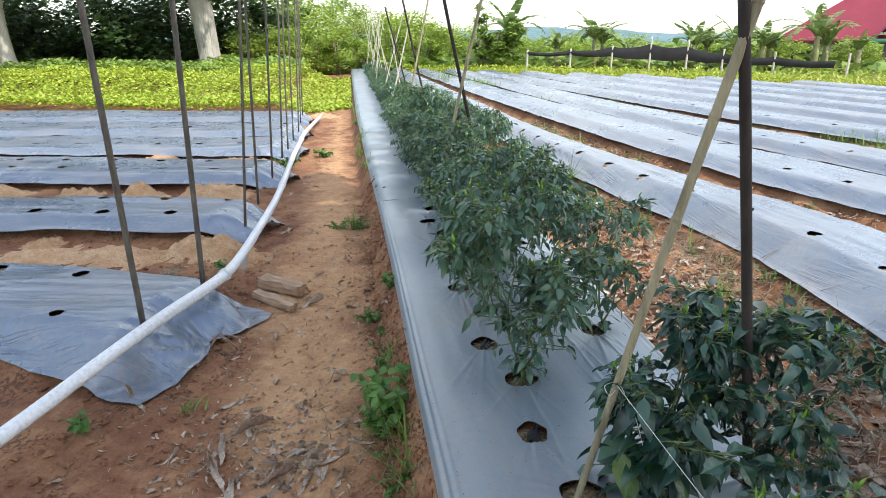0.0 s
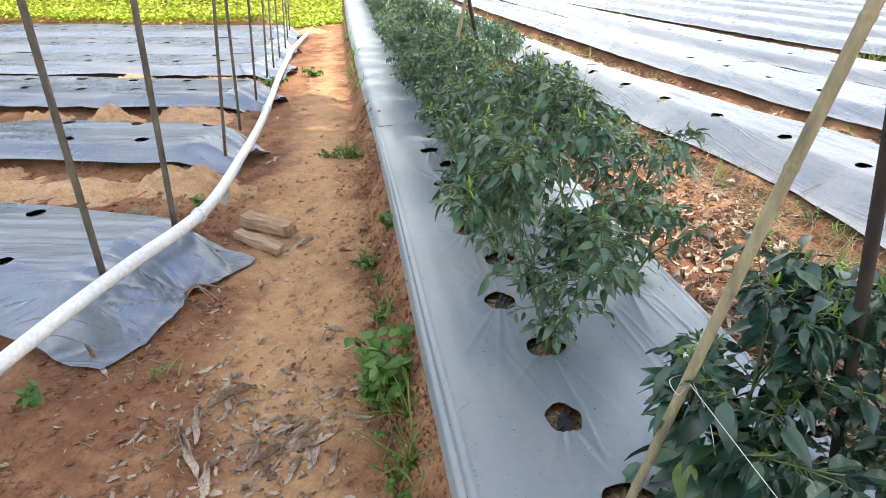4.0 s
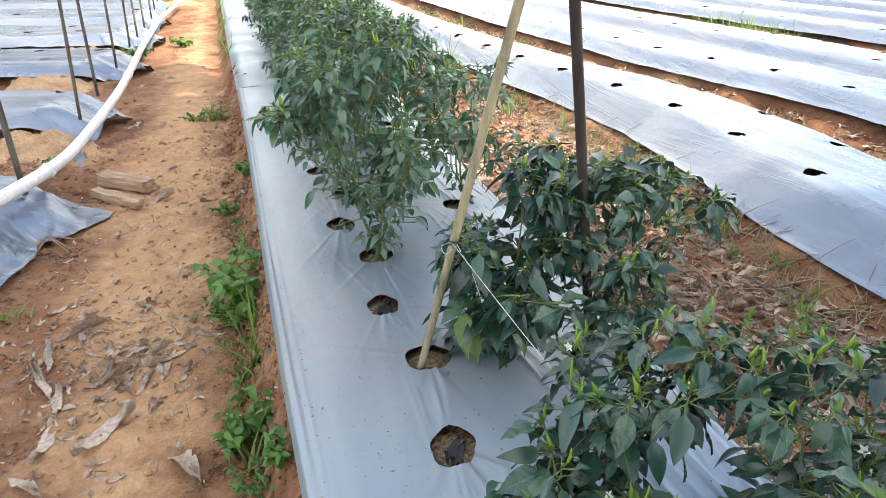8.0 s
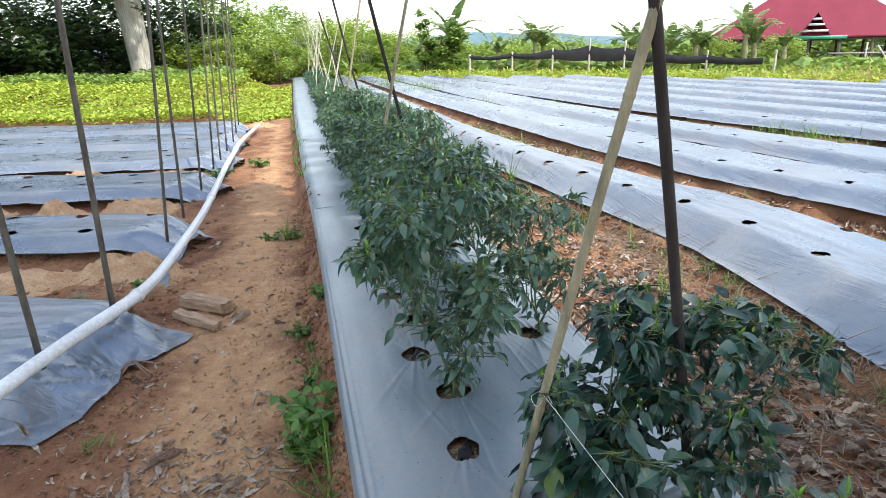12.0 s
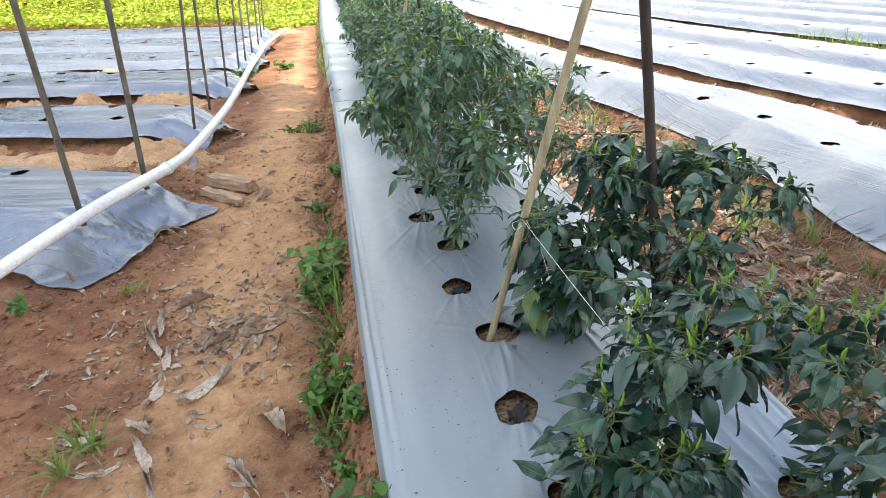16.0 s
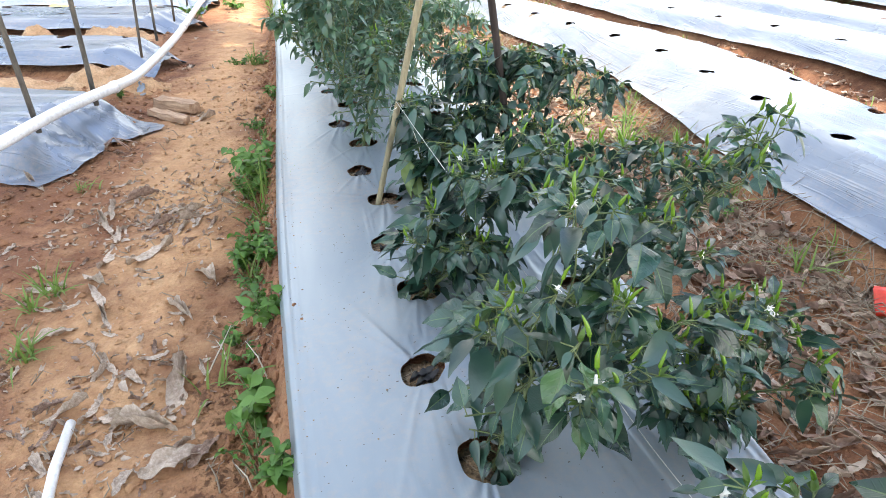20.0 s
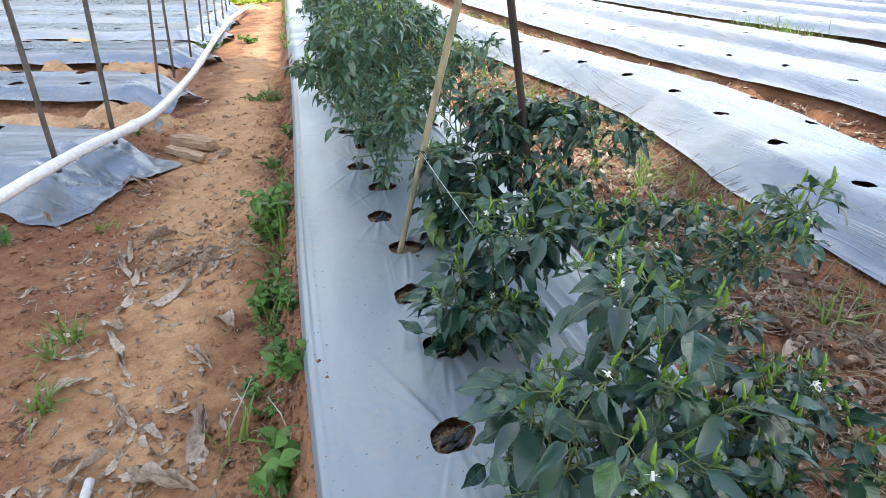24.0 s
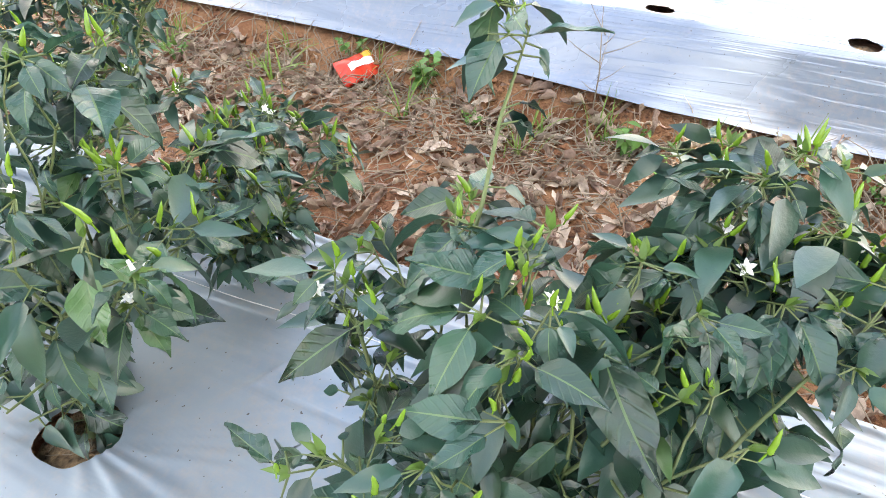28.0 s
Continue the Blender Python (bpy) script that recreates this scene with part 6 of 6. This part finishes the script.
BROAD = "fresh green broad-leaved weed at the foot of the bed"
weed(0.85, 2.38, 0.25, 0.068, 9, 1, BROAD, 11, spread_w=0.75)
weed(0.79, 2.33, 0.14, 0.05, 7, 2, BROAD, 6)
weed(0.86, 1.72, 0.17, 0.055, 7, 3, BROAD, 7)
weed(0.81, 1.70, 0.12, 0.045, 7, 4, BROAD, 6)
weed(0.93, 1.13, 0.15, 0.056, 6, 5, BROAD, 5)
weed(0.89, 0.85, 0.18, 0.068, 5, 6, BROAD, 7)
weed(0.97, 0.55, 0.11, 0.045, 6, 7, BROAD, 6)
weed(0.93, 1.50, 0.10, 0.035, 8, 8, BROAD, 8)
weed(0.90, 1.35, 0.08, 0.03, 8, 9, BROAD, 7)
weed(0.80, 3.36, 0.06, 0.026, 9, 10, "low green weed on the path", 10, spread_w=1.6)
weed(0.92, 3.45, 0.10, 0.04, 7, 11, BROAD, 6)
weed(-0.78, 2.45, 0.24, 0.11, 3, 12, "seedling with large dark green leaves beside the pipe", 4)
weed(-0.35, 2.52, 0.10, 0.05, 5, 13, "small weed beside the pipe", 5)
weed(-0.12, 4.15, 0.10, 0.045, 7, 14, "small weed at the bed end", 6)
weed(-0.05, 7.7, 0.16, 0.06, 9, 15, "low green weed at the bed end", 9, spread_w=1.1)
weed(0.60, 5.15, 0.07, 0.028, 9, 16, "low green weed on the path", 12, spread_w=2.2)
weed(0.78, 5.12, 0.10, 0.03, 9, 17, BROAD, 10, spread_w=1.4)
weed(0.35, 8.6, 0.12, 0.06, 9, 18, "low green weed on the path", 9, spread_w=1.5)
weed(2.93, 0.62, 0.16, 0.065, 5, 19, "small broad-leaved weed under the next bed", 5)
weed(2.84, -0.12, 0.12, 0.05, 5, 20, "small broad-leaved weed under the next bed", 5)
rg = random.Random(66)
for k in range(18):
    y = 0.5 + 0.155 * k + rg.uniform(-0.04, 0.04)
    weed(float(main_left(y)) - 0.09 - abs(rg.gauss(0, 0.035)), y, rg.uniform(0.05, 0.15), rg.uniform(0.018, 0.036), rg.randrange(5, 9), 700 + k, "small straggling weed at the foot of the bed", rg.randrange(3, 6), spread_w=0.9)
for k, (x, y, h, n) in enumerate([(0.895, 2.02, 0.26, 30), (0.90, 2.2, 0.2, 18), (0.155, 1.70, 0.16, 22), (0.17, 1.34, 0.14, 26), (0.12, 1.6, 0.14, 14), (0.78, 1.05, 0.16, 10), (0.02, 2.62, 0.09, 16), (0.85, 1.62, 0.14, 14), (0.9, 2.75, 0.14, 14), (0.72, 5.1, 0.2, 26), (0.88, 6.8, 0.22, 26), (0.85, 8.6, 0.25, 30), (0.8, 10.5, 0.25, 30), (0.84, 7.7, 0.2, 26), (0.78, 12.2, 0.25, 30),
                              (2.62, 6.6, 0.42, 45), (2.75, 7.2, 0.45, 45), (2.5, 7.5, 0.4, 40), (2.95, 6.2, 0.35, 30), (2.85, 3.3, 0.2, 22), (2.8, 2.55, 0.25, 26), (2.7, 2.9, 0.2, 20), (2.88, 4.6, 0.22, 20), (2.83, 1.75, 0.18, 16), (2.8, 1.2, 0.2, 14), (2.86, -0.35, 0.2, 14), (2.84, 0.2, 0.14, 12), (2.6, 5.3, 0.22, 26), (2.4, 8.6, 0.35, 40)]):
    grass(x, y, h, n, 600 + k, "tuft of green grass at the bed foot" if h < 0.3 else "tall tuft of green grass between the beds")
for k, (x, y, h, n) in enumerate([(7.22, 7.4, 0.42, 60), (7.3, 6.85, 0.4, 60), (7.2, 6.4, 0.3, 50), (7.05, 7.9, 0.25, 40), (7.0, 8.9, 0.25, 40), (5.0, 13.9, 0.35, 60), (5.05, 12.6, 0.3, 50), (3.85, 8.9, 0.3, 40), (3.75, 9.8, 0.25, 40), (4.5, 19.5, 0.35, 60), (4.4, 17.8, 0.3, 60), (3.95, 21, 0.35, 60), (6.35, 13.4, 0.3, 50), (6.5, 11.0, 0.25, 40), (5.3, 9.6, 0.2, 30), (4.05, 7.6, 0.2, 30)]):
    grass(x, y, h * 0.85, n * 3, 660 + k, "pale dry grass growing between the mulched beds", 0.005, lean=1.0, wide=0.22)

rg = random.Random(808)
for k in range(16):
    y = 1.5 + 0.7 * k + rg.uniform(-0.2, 0.2)
    edge = float(right_lo(0, y) + 2 * right_half(0, y)) + 0.05
    x = edge + rg.uniform(0, 1) * (float(right_lo(1, y)) - edge - 0.05)
    grass(x, y, rg.uniform(0.1, 0.22), 26, 920 + k, "low pale grass in the furrow between beds", 0.005, lean=0.9, wide=0.07)
for k in range(34):
    y = -0.8 + 0.2 * k + rg.uniform(-0.08, 0.08)
    x = float(right_lo(0, y)) - rg.uniform(0.03, 0.3)
    if k % 3:
        grass(x, y, rg.uniform(0.08, 0.22), rg.randrange(8, 20), 840 + k, "thin tuft of half-dry grass on the furrow bank", 0.003)
    else:
        weed(x, y, rg.uniform(0.06, 0.13), rg.uniform(0.02, 0.04), 6, 880 + k, "small weed on the furrow bank", 4, spread_w=0.9)

# pale stalks lying and leaning along the foot of the bed
rg = random.Random(1717)
for k in range(16):
    y = (1.09, 1.3, 0.75, 0.95)[k] if k < 4 else rg.uniform(0.5, 3.2)
    x = (0.735, 0.84, 0.88, 0.9)[k] if k < 4 else float(main_left(y)) - rg.uniform(0.06, 0.2)
    a, length = (1.2 if k == 0 else rg.uniform(0.6, 2.4)), (0.19 if k == 0 else rg.uniform(0.06, 0.16))
    end = (length * math.cos(a), length * math.sin(a), rg.uniform(0.01, 0.07))
    straw = thing("dry_stalk", (x, y, gz(x, y) + 0.003), "thin pale dry stalk lying at the foot of the bed", "stalk", "dry stalks along the bed")
    Soup().tube([(0, 0, 0), (end[0] * 0.5 + 0.006, end[1] * 0.5, end[2] * 0.6 + 0.004), end], [0.0026, 0.0022, 0.001], 5).make("stem", PALE_STICK if k % 2 == 0 else TWIG, straw)
    for i in range(rg.randrange(1, 4)):
        t, b = rg.uniform(0.4, 0.95), a + rg.choice((-1, 1)) * rg.uniform(0.5, 1.0)
        q = [end[0] * t, end[1] * t, end[2] * t]
        L = rg.uniform(0.02, 0.05)
        Soup().tube([q, (q[0] + L * math.cos(b), q[1] + L * math.sin(b), q[2] + 0.012)], [0.0014, 0.0007], 4).make("twig", TWIG, straw)

# broken wood by the path
for k, (a, b, w, h) in enumerate([((0.15, 3.97, 0.045), (0.41, 3.77, 0.045), 0.088, 0.062), ((0.13, 3.80, 0.03), (0.38, 3.56, 0.03), 0.062, 0.04)]):
    a, b = Vector(a), Vector(b)
    bm = bmesh.new()
    bmesh.ops.create_cube(bm, size=1.0)
    bmesh.ops.scale(bm, vec=(w, (b - a).length, h), verts=bm.verts)
    bmesh.ops.subdivide_edges(bm, edges=bm.edges[:], cuts=4, use_grid_fill=True)
    for v in bm.verts:
        q = v.co * 22
        v.co += Vector((noise.noise(q), noise.noise(q + Vector((5, 0, 0))), noise.noise(q + Vector((0, 7, 0))))) * 0.015
    me = bpy.data.meshes.new("wood_block")
    bm.to_mesh(me)
    bm.free()
    me.materials.append(WOOD)
    ob = new("wood_block", me)
    ob.matrix_basis = frame_to((a + b) / 2, b - a)
    tagged(ob, "broken weathered wood block lying by the path", "wood", "broken wood by the path")

# roots at the gathered film
roots = thing("root_bundle", (0.04, 3.22, gz(0.04, 3.22)), "bundle of dark dry roots under the gathered film", "roots")
rg = random.Random(8)
for k in range(9):
    a = rg.uniform(-2.6, 0.2)
    Soup().tube([(0, 0, 0.05), (0.06 * math.cos(a), 0.06 * math.sin(a), 0.03), (0.13 * math.cos(a), 0.13 * math.sin(a), 0.0)], [0.004, 0.003, 0.0015], 5).make("root", BROWN_LEAF, roots)

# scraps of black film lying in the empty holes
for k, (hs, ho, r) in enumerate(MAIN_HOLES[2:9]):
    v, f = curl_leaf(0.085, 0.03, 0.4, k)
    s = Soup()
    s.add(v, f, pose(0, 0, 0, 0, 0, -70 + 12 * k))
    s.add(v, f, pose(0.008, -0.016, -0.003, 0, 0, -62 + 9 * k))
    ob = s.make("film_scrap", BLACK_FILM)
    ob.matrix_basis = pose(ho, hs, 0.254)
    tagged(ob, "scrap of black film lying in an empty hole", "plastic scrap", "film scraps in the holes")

# straw lying on the soil in the holes
bits = Soup()
rg = random.Random(515)
for hs, ho, r in MAIN_HOLES[1:9] + PLANT_HOLES[1:8] + SIDE_HOLES[3:7]:
    for _ in range(16):
        a, d, L = rg.uniform(0, 6.28), r * 0.8 * rg.random() ** 0.5, rg.uniform(0.012, 0.04)
        p = Vector((ho + d * math.cos(a), hs + d * math.sin(a), 0.244))
        b = rg.uniform(0, 6.28)
        bits.tube([p, p + Vector((math.cos(b) * L, math.sin(b) * L, rg.uniform(-0.002, 0.006)))], [0.0016, 0.001], 4, False)
tagged(bits.make("straw_bits", TWIG), "short straw bits on the soil in the planting holes", "straw", kind="stuff")

# pale leaf beside the stake, and a tan one on the film
ob = link_mesh("dry_leaf", *curl_leaf(0.06, 0.035, 0.4, 3), TWIG)
ob.matrix_basis = pose(1.392, 1.53, 0.262, 0, 0, 60)
tagged(ob, "curled tan leaf lying on the film", "leaf")


def wrapper():
    root = thing("snack_wrapper", (2.95, 0.90, gz(2.95, 0.90) + 0.01), "crumpled red and white foil snack wrapper", "wrapper", rz=-35)
    n = 14
    v, f = [], []
    for i in range(n + 1):
        for j in range(n + 1):
            x, y = (i / n - 0.5) * 0.17, (j / n - 0.5) * 0.11
            v.append((x, y, 0.02 + 0.022 * math.sin(math.pi * i / n) * math.sin(math.pi * j / n) + 0.012 * float(fbm(x * 30, y * 30, 3))))
    for i in range(n):
        for j in range(n):
            a = i * (n + 1) + j
            f.append((a, a + n + 1, a + n + 2, a + 1))
    body = link_mesh("packet", v + [(p[0], p[1], p[2] - 0.012) for p in v], f + [tuple(len(v) + q for q in reversed(t)) for t in f], RED_FOIL, root)
    band = [(p[0] * 0.9, p[1], p[2] + 0.003) for p in v]
    keep = [t for t in f if 5 <= (t[0] % (n + 1)) <= 8 and 2 < t[0] // (n + 1) < 12]
    link_mesh("print_band", band, keep, FOIL_WHITE, root)
    spot = [(p[0], p[1], p[2] + 0.003) for p in v]
    link_mesh("print_patch", spot, [t for t in f if 9 <= (t[0] % (n + 1)) <= 12 and 8 < t[0] // (n + 1) < 12], YELLOW_INK, root, "yellow printed patch")
    root.rotation_mode = "XYZ"
    root.rotation_euler = Euler((radians(25), radians(-8), radians(-35)))


wrapper()

# twine tied to the stake, then slack along the film
line = thing("twine", (0, 0, 0), "thin white twine tied to a stake and trailing on the film", "twine")
Soup().tube(catmull([(1.395, 1.585, 0.63), (1.49, 1.28, 0.50), (1.60, 0.95, 0.37), (1.675, 0.70, 0.279), (1.68, 0.40, 0.277), (1.70, 0.10, 0.277), (1.71, -0.5, 0.277), (1.72, -1.2, 0.277)], 6), 0.0009, 5).make("strand", CORD, line)
Soup().tube(catmull([(1.405, 1.6, 0.61), (1.38, 1.585, 0.60), (1.385, 1.63, 0.60), (1.42, 1.63, 0.61), (1.41, 1.59, 0.62), (1.44, 1.56, 0.55), (1.47, 1.55, 0.45)], 4), 0.001, 5).make("knot", CORD, line)

# thin dry weed standing at the film's edge
stalk = thing("dry_weed", (2.93, 0.02, gz(2.93, 0.02)), "thin dry weed stalk standing at the film's edge", "weed")
rg = random.Random(12)
for k in range(7):
    a, z0 = rg.uniform(0, 6.28), 0.1 + 0.03 * k
    L = rg.uniform(0.08, 0.16)
    Soup().tube([(0, 0, z0), (L * 0.5 * math.cos(a), L * 0.5 * math.sin(a), z0 + 0.04), (L * math.cos(a), L * math.sin(a), z0 + 0.09)], [0.0016, 0.0012, 0.0007], 5).make("twig", TWIG, stalk)
Soup().tube([(0, 0, -0.01), (0.01, 0, 0.15), (0.0, 0.02, 0.36)], [0.003, 0.0022, 0.001], 5).make("stalk", TWIG, stalk)
for k, (x, y, s, t) in enumerate([(2.90, -0.13, 0.10, 20), (2.89, -0.17, 0.09, 60)]):
    ob = new("dry_leaf", LITTER[2 * k + 1][0])
    ob.matrix_basis = pose(x, y, gz(x, y) + 0.07, 75, 0, t) @ Matrix.Diagonal((s, s, s, 1))
    tagged(ob, "curled brown leaf propped against the bed", "leaf", "leaf litter between the beds")

# dirt specks along the film's edge and a scrap of torn film on the soil
specks = Soup()
rg = random.Random(314)
for _ in range(150):
    y = rg.uniform(-0.3, 4.2)
    side = rg.choice((0.034, 0.05, 0.06)) + rg.gauss(0, 0.004) if rg.random() < 0.6 else rg.uniform(0.05, 0.8)
    x = float(main_left(y)) - 0.015 + side
    if min(math.hypot(x - ho, y - hs) for hs, ho, r in MAIN_HOLES + PLANT_HOLES + SIDE_HOLES) < 0.08:
        continue
    sz = 0.001 + 0.0025 * rg.random() ** 2
    n = [(sz * math.cos(a * 1.0472) * rg.uniform(0.6, 1.2), sz * math.sin(a * 1.0472) * rg.uniform(0.6, 1.2), 0) for a in range(6)]
    z = 0.25 + 0.02 * (1 - ((x - 1.45) / 0.48) ** 2)
    specks.add(n + [(0, 0, sz * 0.6)], [(a, (a + 1) % 6, 6) for a in range(6)], pose(x, y, z + 0.0015))
tagged(specks.make("dirt_specks", COMPOST), "dark specks of dirt scattered on the film", "dirt", kind="stuff")
v, f = curl_leaf(0.16, 0.07, 0.25, 4)
ob = link_mesh("film_scrap", v, f, FILM_TAUT)
ob.matrix_basis = pose(-0.02, 4.36, gz(-0.02, 4.36) + 0.02, 18, 0, 12)
tagged(ob, "torn scrap of blue-silver film on the soil", "plastic scrap")
